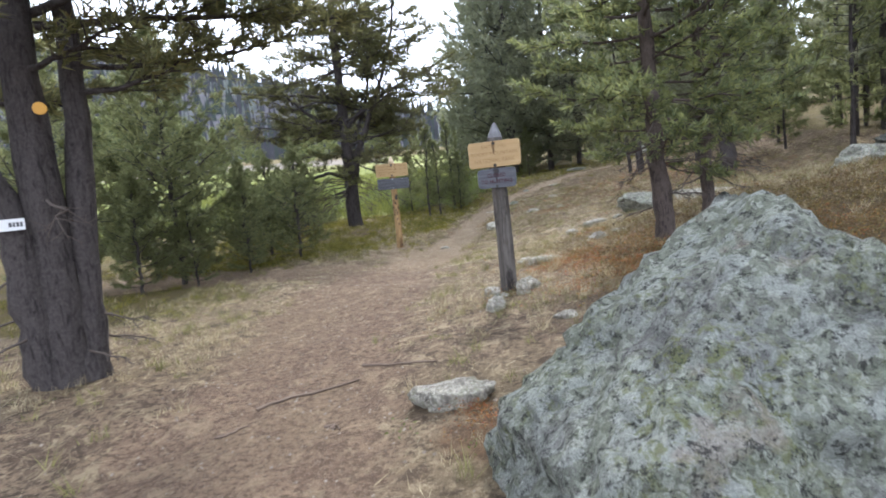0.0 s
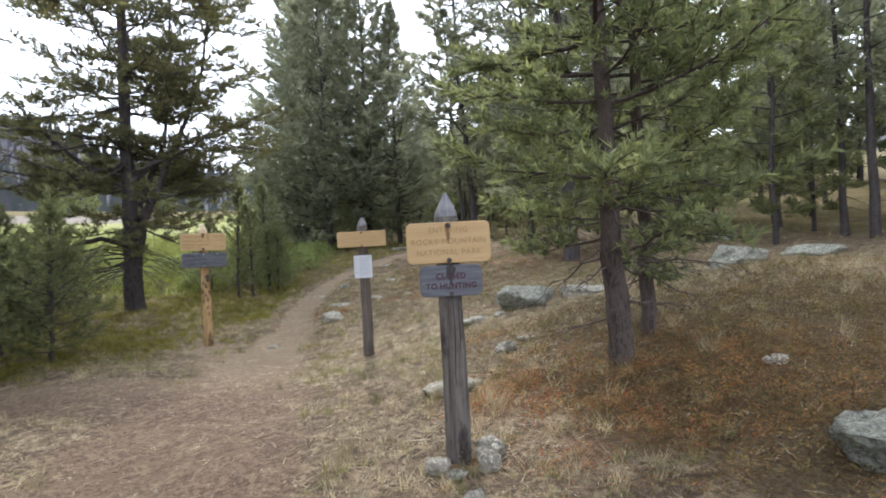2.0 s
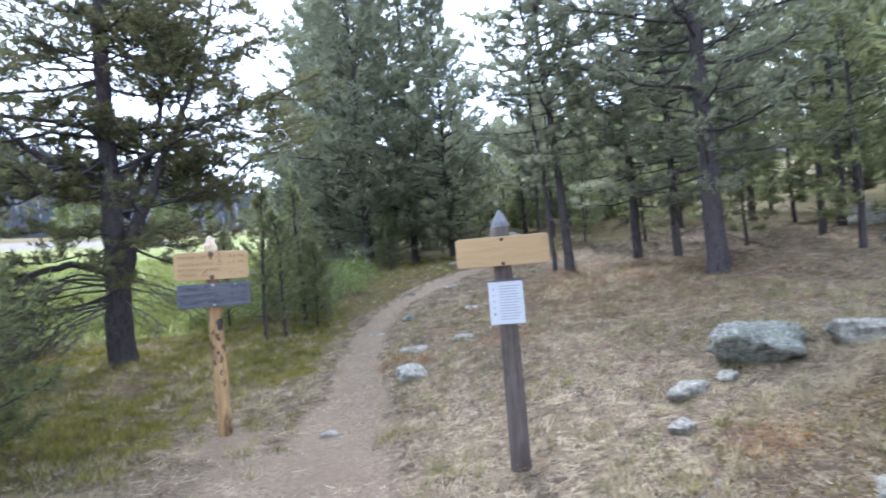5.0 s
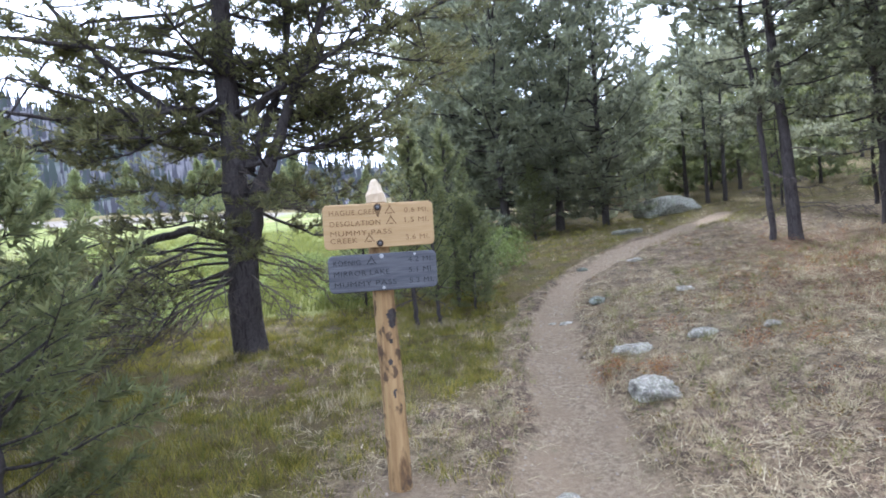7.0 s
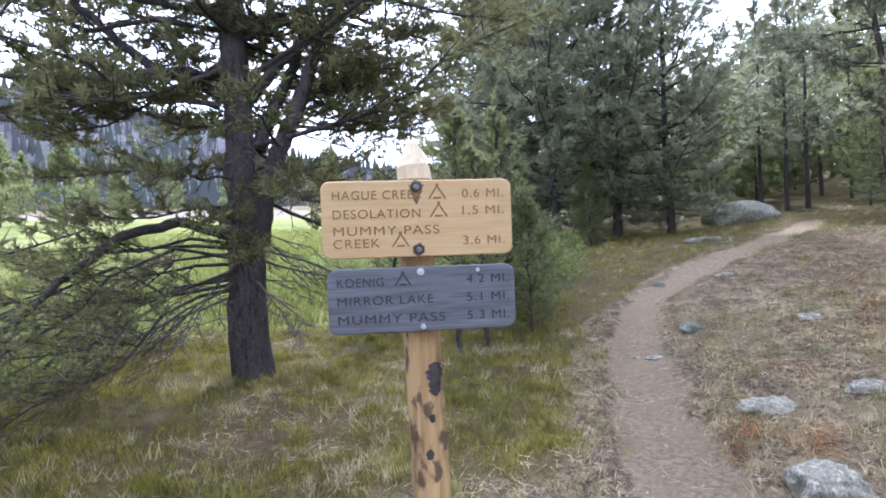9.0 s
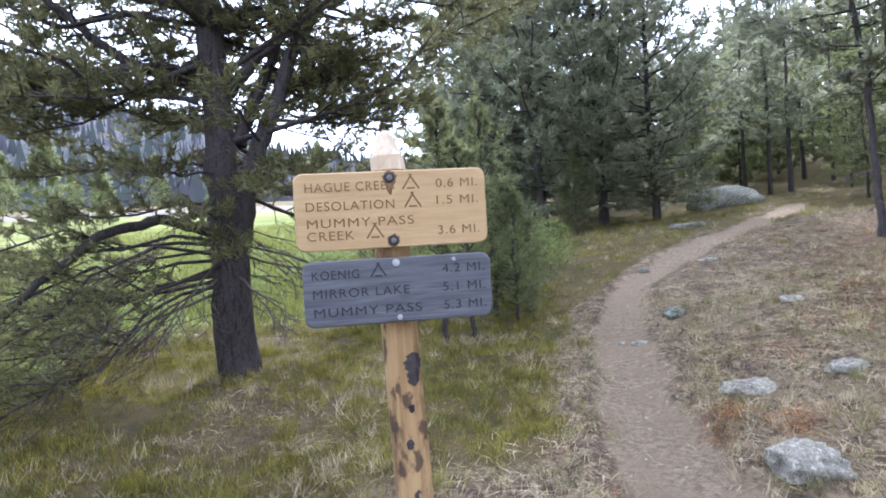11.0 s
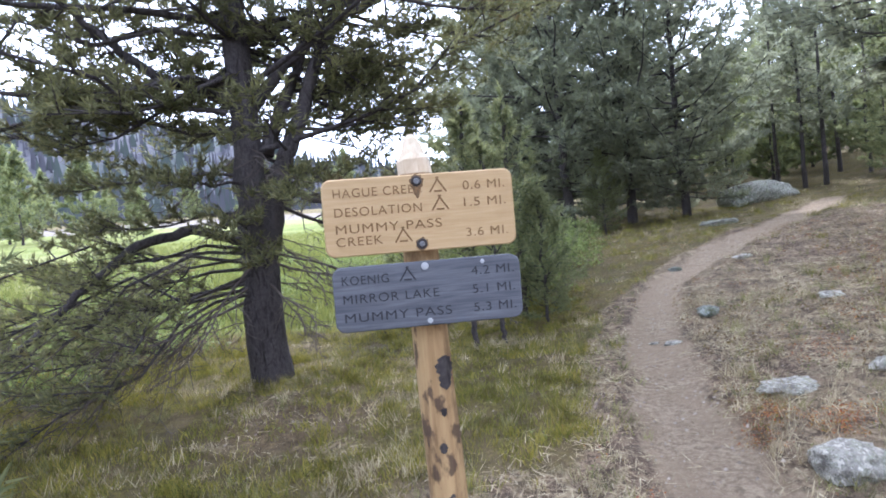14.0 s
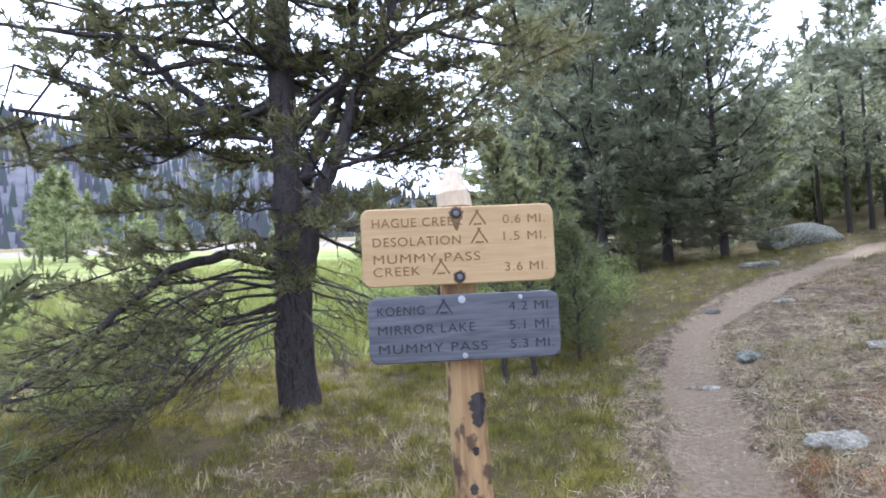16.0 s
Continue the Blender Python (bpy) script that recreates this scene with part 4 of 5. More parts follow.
# the open pine wood on the slope and beyond the bend
wood = [conifer(71, 9.5, 0.13, 2.4, 1.55, 46, 0.26, 1.1, (0.01, 0.0), 8, 0.8, -0.05, 8, 0.3, far=True), conifer(72, 8.6, 0.11, 1.8, 1.5, 44, 0.26, 1.1, (-0.01, 0.0), 8, 0.8, 0.0, 8, 0.3, far=True), conifer(73, 6.8, 0.09, 0.6, 1.6, 48, 0.26, 1.1, (0.0, 0.0), 8, 0.8, -0.05, 0, 0.25, far=True)]
spots = [(0, 11.5, 9.4), (1, 11.9, 10.3), (0, 11.9, 7.6), (2, 10.6, 10.9), (1, 13.2, 13.0), (0, 12.2, 15.1), (1, 11.2, 14.8), (2, 13.4, 15.6), (0, 14.8, 10.4), (1, 15.5, 7.2), (2, 14.2, 5.4), (0, 17.5, 12.0), (1, 16.6, 16.5), (0, 13.2, 18.5),
         (0, 9.2, 24.8), (1, 9.3, 23.9), (1, 9.8, 23.8), (2, 8.9, 28.2), (2, 10.4, 28.9), (2, 11.5, 24.4), (0, 11.6, 25.6), (0, 8.6, 29.0), (1, 10.6, 30.5), (0, 12.8, 29.5), (1, 14.6, 27.5), (0, 9.6, 34.0), (1, 13.5, 35.0), (0, 16.5, 33.0),
         (0, 7.6, 37.0), (1, 17.0, 20.0), (0, 19.5, 25.0), (1, 19.0, 16.0), (0, 20.5, 9.5), (1, 18.5, 5.0), (0, 22.0, 19.0), (2, 20.5, 30.0), (0, 18.0, 39.0), (1, 22.5, 13.5), (0, 24.5, 7.0), (2, 9.9, 13.0), (2, 16.2, 2.8), (0, 21.5, 3.0)]
under = [(9.5, 18.5, 0.6), (10.5, 17.2, 0.6), (11.6, 19.5, 0.7), (8.9, 20.4, 0.45), (13.0, 17.0, 0.8), (9.6, 15.3, 0.5), (12.6, 20.8, 0.7), (14.5, 19.0, 0.8), (10.3, 22.4, 0.45), (8.6, 26.2, 0.5), (7.2, 28.2, 0.5), (6.3, 29.6, 0.6), (12.7, 11.6, 0.75), (13.7, 8.7, 0.8), (15.2, 13.6, 0.9), (10.3, 6.7, 0.55), (16.2, 10.2, 0.9), (13.0, 6.4, 0.7), (17.8, 8.3, 0.95), (14.2, 16.2, 0.7)]
wr = {}
for i, (j, x, y) in enumerate(spots):
    if j not in wr:
        wr[j] = wood[j].finish("pine_tree", (x, y, lz(x, y)), "straight lodgepole pine in the open wood", BARK, NEEDLES_HAZED if j != 2 else NEEDLES_YOUNG, 9, 0.08, "pines of the wood")
    else:
        copy_thing(wr[j], pose(x, y, lz(x, y), 0, 0, (i * 77) % 360) @ Matrix.Scale((0.85 + 0.3 * ((i * 37) % 11) / 10) * (0.68 if y > 23 and x < 16 else 1), 4))
for i, (x, y, s) in enumerate(under):
    copy_thing(wr[2], pose(x, y, lz(x, y), 0, 0, i * 67 % 360) @ Matrix.Scale(s, 4))
# pines standing in and beyond the meadow
mead = conifer(81, 7.5, 0.14, 0.3, 1.9, 40, 0.55, 1.2, (0, 0), 6, 0.9, 0.0, 0, 0.2, far=True)
mr = mead.finish("meadow_pine", (-27.5, 62.0, lz(-27.5, 62)), "dense green conifer standing at the meadow's edge", BARK, NEEDLES, 8, 0.12, "meadow pines")
rng = np.random.default_rng(5)
mspots = [(-31.5, 60, 1.0), (-25, 66, 0.7), (-35, 64, 1.1), (-22, 60, 0.5), (-40, 70, 1.0), (-17, 74, 0.7)]
mspots += [(24 + 9 * ((i * 5) % 7) / 7 + 3 * (i // 7), -2 + 5.5 * (i % 9) + 2 * (i // 9), 1.1 + 0.3 * (i % 3)) for i in range(22)] + [(4.0 + 2.6 * i, 44 + 5 * ((i * 3) % 4), 0.8 + 0.15 * (i % 3)) for i in range(10)]
mspots += [(11.5, 27.0, 0.5), (10.0, 26.2, 0.42), (12.2, 31.0, 0.6), (9.2, 31.4, 0.5), (13.6, 26.0, 0.55), (11.0, 33.0, 0.6), (14.6, 31.2, 0.65), (15.6, 28.0, 0.6), (12.6, 23.4, 0.45), (13.0, 28.6, 0.5)]
mspots += [(8.5 + 1.3 * i, 31 + 7 * ((i * 5) % 6) / 3, 0.62 + 0.1 * (i % 3)) for i in range(13)]
mspots += [(float(rng.uniform(-95, 4)), float(rng.uniform(122, 160)), float(rng.uniform(0.9, 1.7))) for _ in range(18)]
for i, (x, y, s) in enumerate(mspots):
    copy_thing(mr, pose(x, y, lz(x, y), 0, 0, i * 53) @ Matrix.Scale(s, 4))
# countless far trees on the hillside, grey and dead or dark green
for nm, label, share, mt in (("dead_hillside_trees", "grey standing dead trees on the far hillside", 0.72, Mat("dead_tree_grey").done((0.07, 0.069, 0.08), 0.95, 0.05)), ("green_hillside_trees", "dark green conifers on the far hillside", 0.28, Mat("far_hill_conifer").done((0.055, 0.066, 0.06), 0.95, 0.05))):
    n = int(9000 * share)
    a, d = np.radians(rng.uniform(-75, 40, n)), rng.uniform(235, 720, n) ** 1.0
    x, y = d * np.sin(a), d * np.cos(a)
    z, hh = hill_height(x, y) - 0.5, rng.uniform(8, 17, n)
    w = hh * (0.07 if share > 0.5 else 0.17)
    tris = []
    for q in range(3):
        b1, b2 = q * 2.094, q * 2.094 + 2.094
        tris.append(np.stack([np.stack([x + w * math.cos(b1), y + w * math.sin(b1), z], -1), np.stack([x + w * math.cos(b2), y + w * math.sin(b2), z], -1), np.stack([x, y, z + hh], -1)], 1))
    tagged(new(nm, tri_mesh(nm, np.concatenate(tris), mt)), label, "far forest", kind="stuff")


# ---------------------------------------------------------------- rocks
def rock(at, size, seed, material, label, name="rock", sub=4, turn=0.0, planes=11, rough=0.4, sink=0.40, top=None):
    rr = np.random.default_rng(seed)
    size = (size[0], size[1], size[2] * 0.85)
    bm = bmesh.new()
    bmesh.ops.create_icosphere(bm, subdivisions=sub, radius=1.0)
    cuts = [(Vector(unit(rr.normal(0, 1, 3) * [1, 1, 0.7])), rr.uniform(0.62, 0.9)) for _ in range(planes)]
    if top:
        cuts.append((Vector(unit(np.array([rr.uniform(-0.15, 0.15), rr.uniform(-0.15, 0.15), 1]))), top))
    off = Vector(rr.uniform(-50, 50, 3))
    for v in bm.verts:
        c = v.co.copy()
        c *= 1 + rough * noise.noise(c * 1.3 + off)
        for n, d in cuts:
            e = c.dot(n) - d
            if e > 0:
                c -= n * e * 0.97
        c *= 1 + rough * 0.34 * noise.noise(c * 4.2 + off) + rough * 0.22 * noise.noise(c * 9 + off) + rough * 0.16 * noise.noise(c * 19 + off) - rough * 0.35 * (noise.voronoi(c * 3.1 + off)[0][0] - 0.3)
        v.co = Vector((c.x * size[0] / 2, c.y * size[1] / 2, c.z * size[2] / 2))
    for f in bm.faces:
        f.smooth = True
    me = bpy.data.meshes.new(name)
    bm.to_mesh(me)
    bm.free()
    me.materials.append(material)
    ob = new(name, me)
    z = lz(*at) if len(at) == 2 else at[2]
    ob.matrix_basis = pose(at[0], at[1], z + size[2] * (0.5 - sink), 0, 0, turn)
    return tagged(ob, label, "rock")


def big_boulder():
    bm = bmesh.new()
    bmesh.ops.create_icosphere(bm, subdivisions=6, radius=1.0)
    off = Vector((3.1, 7.7, 1.2))
    faces = (((-1, -0.15, 0.12), (0.30, 1.6, 0.7)), ((-0.56, -0.12, 0.82), (0.87, 1.35, 1.19)), ((0.60, -0.1, 0.80), (1.62, 1.3, 1.52)), ((-0.05, -0.66, 0.75), (1.4, 1.02, 1.52)), ((0, -0.93, 0.35), (1.2, 0.32, 0.8)), ((-0.45, 0.8, 0.4), (1.2, 1.58, 1.36)), ((0.5, 0.8, 0.3), (2.2, 2.4, 1.0)), ((0, 0.05, 1), (1.45, 1.3, 1.64)))
    cuts = [(Vector(n).normalized(), Vector(p)) for n, p in faces]
    for v in bm.verts:
        c = Vector((v.co.x * 1.95, v.co.y * 1.75, v.co.z * 1.8)) + Vector((1.75, 1.45, 0.3))
        for n, p in cuts:
            e = (c - p).dot(n)
            e += 0.05 * noise.noise(c * 1.6 + off)
            if e > 0:
                c -= n * e * 0.97
        way = (c - Vector((1.6, 1.4, 0.2))).normalized()
        ledge = noise.noise(Vector((c.x * 1.1 + c.z * 1.6, c.y * 1.3, c.z * 3.2 - c.x * 2.2)) + off)
        c += way * (0.045 * noise.noise(c * 2.7 + off) - 0.45 * max(0, 0.11 - abs(ledge)) + 0.026 * noise.noise(c * 6.5 + off) + 0.026 * noise.noise(c * 13 + off) + 0.018 * noise.noise(c * 29 + off) - 0.05 * (noise.voronoi(Vector((c.x * 5, c.y * 6, c.z * 8)) + off)[0][0] - 0.3) + 0.016 * noise.cell(c * 11 + off))
        v.co = c - Vector((1.75, 1.45, 0.3))
    for f in bm.faces:
        f.smooth = True
    me = bpy.data.meshes.new("boulder")
    bm.to_mesh(me)
    bm.free()
    me.materials.append(ROCK_BIG)
    ob = new("boulder", me)
    ob.matrix_basis = pose(1.75, 1.45, 0.3)
    return tagged(ob, "large grey boulder crusted with pale green lichen beside the trail", "boulder")


big_boulder()
PALE, LICH, BLUE = "pale grey rock set in the dry ground", "lichened grey rock on the dry slope", "blue-green lichened boulder on the slope"
rock((0.11, 2.24), (0.52, 0.42, 0.30), 1, ROCK, "flat pale stone with yellow lichen lying on the trail edge", turn=12, top=0.5)
rock((0.58, 4.33), (0.22, 0.2, 0.26), 2, ROCK, PALE)
rock((1.0, 5.0), (0.24, 0.22, 0.26), 3, ROCK, "grey stone wedged against the foot of a signpost", turn=30)
rock((0.90, 4.80), (0.20, 0.17, 0.24), 4, ROCK, "grey stone wedged against the foot of a signpost", turn=70)
rock((0.58, 4.92), (0.20, 0.16, 0.16), 5, ROCK, "grey stone wedged against the foot of a signpost")
rock((0.67, 4.80), (0.16, 0.12, 0.10), 6, ROCK_BLUE, "dark flat stone at the foot of a signpost", turn=-20)
rock((1.33, 6.6), (0.72, 0.36, 0.24), 7, ROCK, "long flat whitish-green stone among red ground cover", turn=4, top=0.5)
rock((2.72, 3.55), (0.85, 0.6, 0.55), 8, ROCK_BLUE, BLUE, turn=15, sub=4, top=0.6)
rock((3.84, 9.68), (1.1, 0.8, 0.72), 9, ROCK_BLUE, BLUE, turn=10, sub=4, top=0.7)
rock((2.86, 9.52), (0.50, 0.26, 0.19), 10, ROCK, LICH, turn=20)
rock((3.25, 9.5), (0.34, 0.22, 0.14), 60, ROCK, LICH, turn=50)
rock((2.3, 8.97), (0.25, 0.2, 0.17), 12, ROCK, LICH, turn=15)
rock((2.38, 7.5), (0.38, 0.30, 0.22), 13, ROCK, "pale jagged rock with orange plants round it", turn=35)
rock((2.74, 7.66), (0.26, 0.18, 0.10), 14, ROCK, PALE)
rock((1.27, 12.53), (0.50, 0.40, 0.30), 16, ROCK, "jagged white and grey rock at the trail's edge", turn=-15, sub=4, rough=0.3)
rock((0.09, 11.38), (0.24, 0.13, 0.09), 17, ROCK, "small pale stone lying in the trail")
rock((1.6, 13.5), (0.52, 0.32, 0.16), 18, ROCK, "flat grey rock sunk in the turf", turn=5, top=0.45)
rock((2.28, 13.4), (0.34, 0.22, 0.13), 19, ROCK, PALE)
rock((2.95, 13.25), (0.22, 0.18, 0.08), 21, ROCK, PALE)
rock((1.42, 14.85), (0.18, 0.12, 0.06), 22, ROCK, "small stone at the trail's edge")
rock((1.28, 14.95), (0.10, 0.07, 0.04), 23, ROCK, "small stone at the trail's edge")
rock((2.08, 15.45), (0.22, 0.42, 0.18), 24, ROCK_BIG, "mossy ledge of rock beside the trail", turn=-25)
rock((3.56, 17.2), (0.30, 0.16, 0.09), 25, ROCK, "small pale rocks beside the trail bend")
rock((2.75, 17.5), (0.22, 0.15, 0.09), 26, ROCK_BIG, "dark stone at the trail's edge")
rock((4.95, 20.2), (0.85, 0.5, 0.24), 27, ROCK_BLUE, "low lichened rock in the grass", top=0.5)
rock((7.5, 23.3), (2.3, 1.2, 1.15), 28, ROCK_BLUE, "large smooth grey boulder where the trail bends out of sight", "boulder", 4, 8, rough=0.2, top=0.7)
rock((4.6, 9.1), (1.15, 0.55, 0.36), 29, ROCK, LICH, turn=-25, sub=4, top=0.6)
rock((7.3, 8.9), (1.5, 0.9, 0.75), 31, ROCK_BLUE, BLUE, "boulder", 4, 12, top=0.7)
rock((9.2, 8.9), (1.3, 0.8, 0.5), 32, ROCK_BLUE, BLUE, "boulder", 4, -10, top=0.6)
rock((10.6, 7.6), (1.5, 0.9, 0.65), 33, ROCK, LICH, "boulder", 4, 20, top=0.7)
rock((12.6, 14.9), (1.3, 0.9, 0.9), 36, ROCK, LICH, "boulder", 4, 30)
rock((11.0, 12.9), (1.2, 0.6, 0.4), 37, ROCK_BIG, "mossy ledge of rock below the pines", turn=-10)
rock((3.6, 5.0), (0.3, 0.2, 0.14), 38, ROCK, PALE)
rock((2.35, 2.95), (0.16, 0.13, 0.14), 39, ROCK, "small pinkish stone among the heath", sink=0.25)
rock((1.1, 3.6), (0.24, 0.18, 0.10), 40, ROCK, PALE)
rock((3.1, 15.0), (0.26, 0.18, 0.10), 42, ROCK, PALE)

for x, y, w, turn in ((1.89, 8.21, 0.11, 70), (1.72, 8.15, 0.05, 20), (2.05, 9.35, 0.08, 10), (1.6, 9.3, 0.04, 40)):
    rock((x, y), (w, 0.4 * w, 0.35 * w), int(x * 100), ROCK, "small bleached chip of stone on the dry slope", sub=2, turn=turn)


# ---------------------------------------------------------------- trail signs
def rounded_board(w, h, d, corner):
    bm = bmesh.new()
    ring = []
    for cx, cz, a0 in ((w / 2 - corner, h / 2 - corner, 0), (-w / 2 + corner, h / 2 - corner, 90), (-w / 2 + corner, -h / 2 + corner, 180), (w / 2 - corner, -h / 2 + corner, 270)):
        for i in range(7):
            a = radians(a0 + 15 * i)
            ring.append((cx + corner * math.cos(a), cz + corner * math.sin(a)))
    n, e = len(ring), 0.004
    loops = []
    for y, s in ((-d / 2, e), (-d / 2 + e, 0), (d / 2 - e, 0), (d / 2, e)):
        loops.append([bm.verts.new((x * (1 - 2 * s / w), y, z * (1 - 2 * s / h))) for x, z in ring])
    for a, b in zip(loops, loops[1:]):
        for i in range(n):
            bm.faces.new((a[i], a[(i + 1) % n], b[(i + 1) % n], b[i]))
    bm.faces.new(loops[0][::-1])
    bm.faces.new(loops[-1])
    bmesh.ops.recalc_face_normals(bm, faces=bm.faces)
    return bm


def lettering(text, height, material, parent, x, y, z, name="lettering", wide=1.0, align="LEFT", bold=0.0, width=0.0):
    cu = bpy.data.curves.new(name, "FONT")
    cu.body, cu.size, cu.align_x, cu.extrude, cu.space_character, cu.offset = text, height / 0.69, align, 0.0012, 1.12, bold
    tmp = bpy.data.objects.new(name, cu)
    scene.collection.objects.link(tmp)
    me = bpy.data.meshes.new_from_object(tmp.evaluated_get(bpy.context.evaluated_depsgraph_get()))
    bpy.data.objects.remove(tmp)
    bpy.data.curves.remove(cu)
    me.materials.clear()
    me.materials.append(material)
    if width:
        xs = [v.co.x for v in me.vertices]
        wide = width / (max(xs) - min(xs))
    me.transform(Matrix.Diagonal((wide, 1, 1, 1)))
    ob = new(name, me)
    ob.parent = parent
    ob.matrix_basis = pose(x, y, z, 90, 0, 0)
    return tagged(ob, kind="stuff")


def tent_symbol(size, material, parent, x, y, z):
    bm = bmesh.new()
    w = size * 0.13
    for a, b in (((-size * 0.62, 0), (size * 0.1, size * 1.12)), ((size * 0.62, 0), (-size * 0.1, size * 1.12)), ((-size * 0.3, w / 2), (size * 0.3, w / 2))):
        d = Vector((b[0] - a[0], 0, b[1] - a[1]))
        side = Vector((d.z, 0, -d.x)).normalized() * w / 2
        q = [Vector((a[0], 0, a[1])) - side, Vector((a[0], 0, a[1])) + side, Vector((b[0], 0, b[1])) + side, Vector((b[0], 0, b[1])) - side]
        lo, hi2 = [bm.verts.new(p) for p in q], [bm.verts.new(p - Vector((0, 0.0012, 0))) for p in q]
        bm.faces.new(hi2)
        for i in range(4):
            bm.faces.new((lo[i], lo[(i + 1) % 4], hi2[(i + 1) % 4], hi2[i]))
    bmesh.ops.recalc_face_normals(bm, faces=bm.faces)
    ob = part("camp_symbol", bm, material, parent)
    ob.matrix_basis = pose(x, y, z)
    return ob


def bolt(parent, x, y, z, r, material, washer=None):
    bm = bmesh.new()
    for rad, d0, d1 in ((r, 0.0, 0.004), (r * 0.5, 0.004, 0.010)):
        bmesh.ops.create_cone(bm, cap_ends=True, segments=14, radius1=rad, radius2=rad * 0.88, depth=d1 - d0, matrix=Matrix.Translation((0, -(d0 + d1) / 2, 0)) @ Matrix.Rotation(radians(90), 4, "X"))
    ob = part("bolt", bm, material, parent)
    ob.matrix_basis = pose(x, y, z)
    return ob


def stain(parent, x, y, z, r, drip, material, seed):
    """A thin uneven stain round a bolt, with a run below it."""
    rr = np.random.default_rng(seed)
    bm = bmesh.new()
    ring = []
    for i in range(22):
        a = 2 * math.pi * i / 22
        down = max(0.0, -math.sin(a)) ** 6 * drip
        q = r * rr.uniform(0.8, 1.15)
        ring.append(bm.verts.new((q * math.cos(a), 0, q * math.sin(a) - down)))
    bm.faces.new(ring)
    ob = part("stain", bm, material, parent)
    ob.matrix_basis = pose(x, y, z)
    return ob


def log_post(h, r, taper, seed, facets, tip_h, dig=0.25, blunt=False):
    """A log with a carved point: returns the shaft and the tip."""
    rr = np.random.default_rng(seed)
    sides, rows = 18, 16
    bm = bmesh.new()
    wob = [rr.uniform(-0.05, 0.05) for _ in range(sides)]
    prev = None
    for i in range(rows + 1):
        f = i / rows
        z = -dig + (h - tip_h + dig) * f
        rad = r * (1 - taper * f)
        ring = [bm.verts.new((rad * (1 + wob[j] + rr.uniform(-0.015, 0.015)) * math.cos(j * 2 * math.pi / sides) + 0.006 * math.sin(f * 5), rad * (1 + wob[j]) * math.sin(j * 2 * math.pi / sides), z)) for j in range(sides)]
        if prev:
            for j in range(sides):
                bm.faces.new((prev[j], prev[(j + 1) % sides], ring[(j + 1) % sides], ring[j])).smooth = True
        prev = ring
    bm.faces.new(prev)
    tip = bmesh.new()
    r2 = r * (1 - taper) * 1.0
    prev = None
    for f, k2 in ((0.0, 1.0), (0.35, 0.98), (0.5, 0.74), (0.72, 0.56), (0.88, 0.42), (1.0, 0.2)) if blunt else ((0.0, 1.0), (0.22, 0.95), (0.55, 0.58), (0.85, 0.24), (1.0, 0.05)):
        ring = [tip.verts.new((r2 * k2 * (1 + rr.uniform(-0.07, 0.07)) * math.cos(j * 2 * math.pi / facets), r2 * k2 * (1 + rr.uniform(-0.07, 0.07)) * math.sin(j * 2 * math.pi / facets), h - tip_h + tip_h * min(1, f + (rr.uniform(-0.05, 0.05) if 0 < f < 1 else 0)))) for j in range(facets)]
        if prev:
            for j in range(facets):
                tip.faces.new((prev[j], prev[(j + 1) % facets], ring[(j + 1) % facets], ring[j]))
        else:
            tip.faces.new(ring[::-1])
        prev = ring
    tip.faces.new(prev)
    return bm, tip


def sign_base(x, y, top, turn, r, taper, seed, post_mat, tip_mat, tip_h, label, facets=8, lean=(0, 0)):
    z = lz(x, y)
    root = new("trail_sign")
    root.matrix_basis = pose(x, y, z, lean[0], lean[1], turn)
    tagged(root, label, "sign", "trail signs")
    shaft, tip = log_post(top - z, r, taper, seed, facets, tip_h, blunt=facets == 9)
    part("post", shaft, post_mat, root)
    part("carved_tip", tip, tip_mat, root)
    return root, z


def board_on(root, w, h, depth, zc, y, material, label, x=0.0, corner=0.03, roll=0.0):
    ob = part("sign_board", rounded_board(w, h, depth, corner), material, root, label)
    ob.matrix_basis = pose(x, y, zc, 0, roll, 0)
    return ob


# first sign: boundary of the park, closed to hunting
A, za = sign_base(0.77, 5.02, 2.405, -17.5, 0.088, 0.14, 1, POST_GREY, TIP_GREY, 0.16, "weathered grey post with a tan and a grey routed board")
b = board_on(A, 0.538, 0.262, 0.035, 2.075 - za, -0.10, BOARD_TAN, "tan varnished routed board", corner=0.035)
for s, z, hh in (("ENTERING", 0.062, 0.040), ("ROCKY MOUNTAIN", -0.010, 0.040), ("NATIONAL PARK", -0.080, 0.040)):
    lettering(s, hh * 0.92, FADED_TAN, b, 0.0, -0.0185, z, wide=0.92, align="CENTER")
bolt(b, 0.0, -0.0175, 0.108, 0.017, BOLT_DARK)
bolt(b, 0.0, -0.0175, -0.114, 0.017, BOLT_DARK)
stain(b, 0.0, -0.0179, 0.108, 0.022, 0.10, STAIN, 3)
b = board_on(A, 0.40, 0.200, 0.035, 1.83 - za, -0.10, BOARD_GREY, "slate grey board with faded red letters", 0.005, 0.045)
lettering("CLOSED", 0.036, ROUTED_RED, b, 0.0, -0.0185, 0.012, wide=0.91, align="CENTER", bold=0.0015)
lettering("TO HUNTING", 0.036, ROUTED_RED, b, 0.0, -0.0185, -0.050, wide=0.91, align="CENTER", bold=0.0015)
bolt(b, 0.0, -0.0175, -0.082, 0.015, BOLT_DARK)
bolt(b, 0.0, -0.0175, 0.075, 0.015, BOLT_DARK)
stain(b, 0.0, -0.0179, 0.075, 0.030, 0.07, STAIN_DARK, 4)

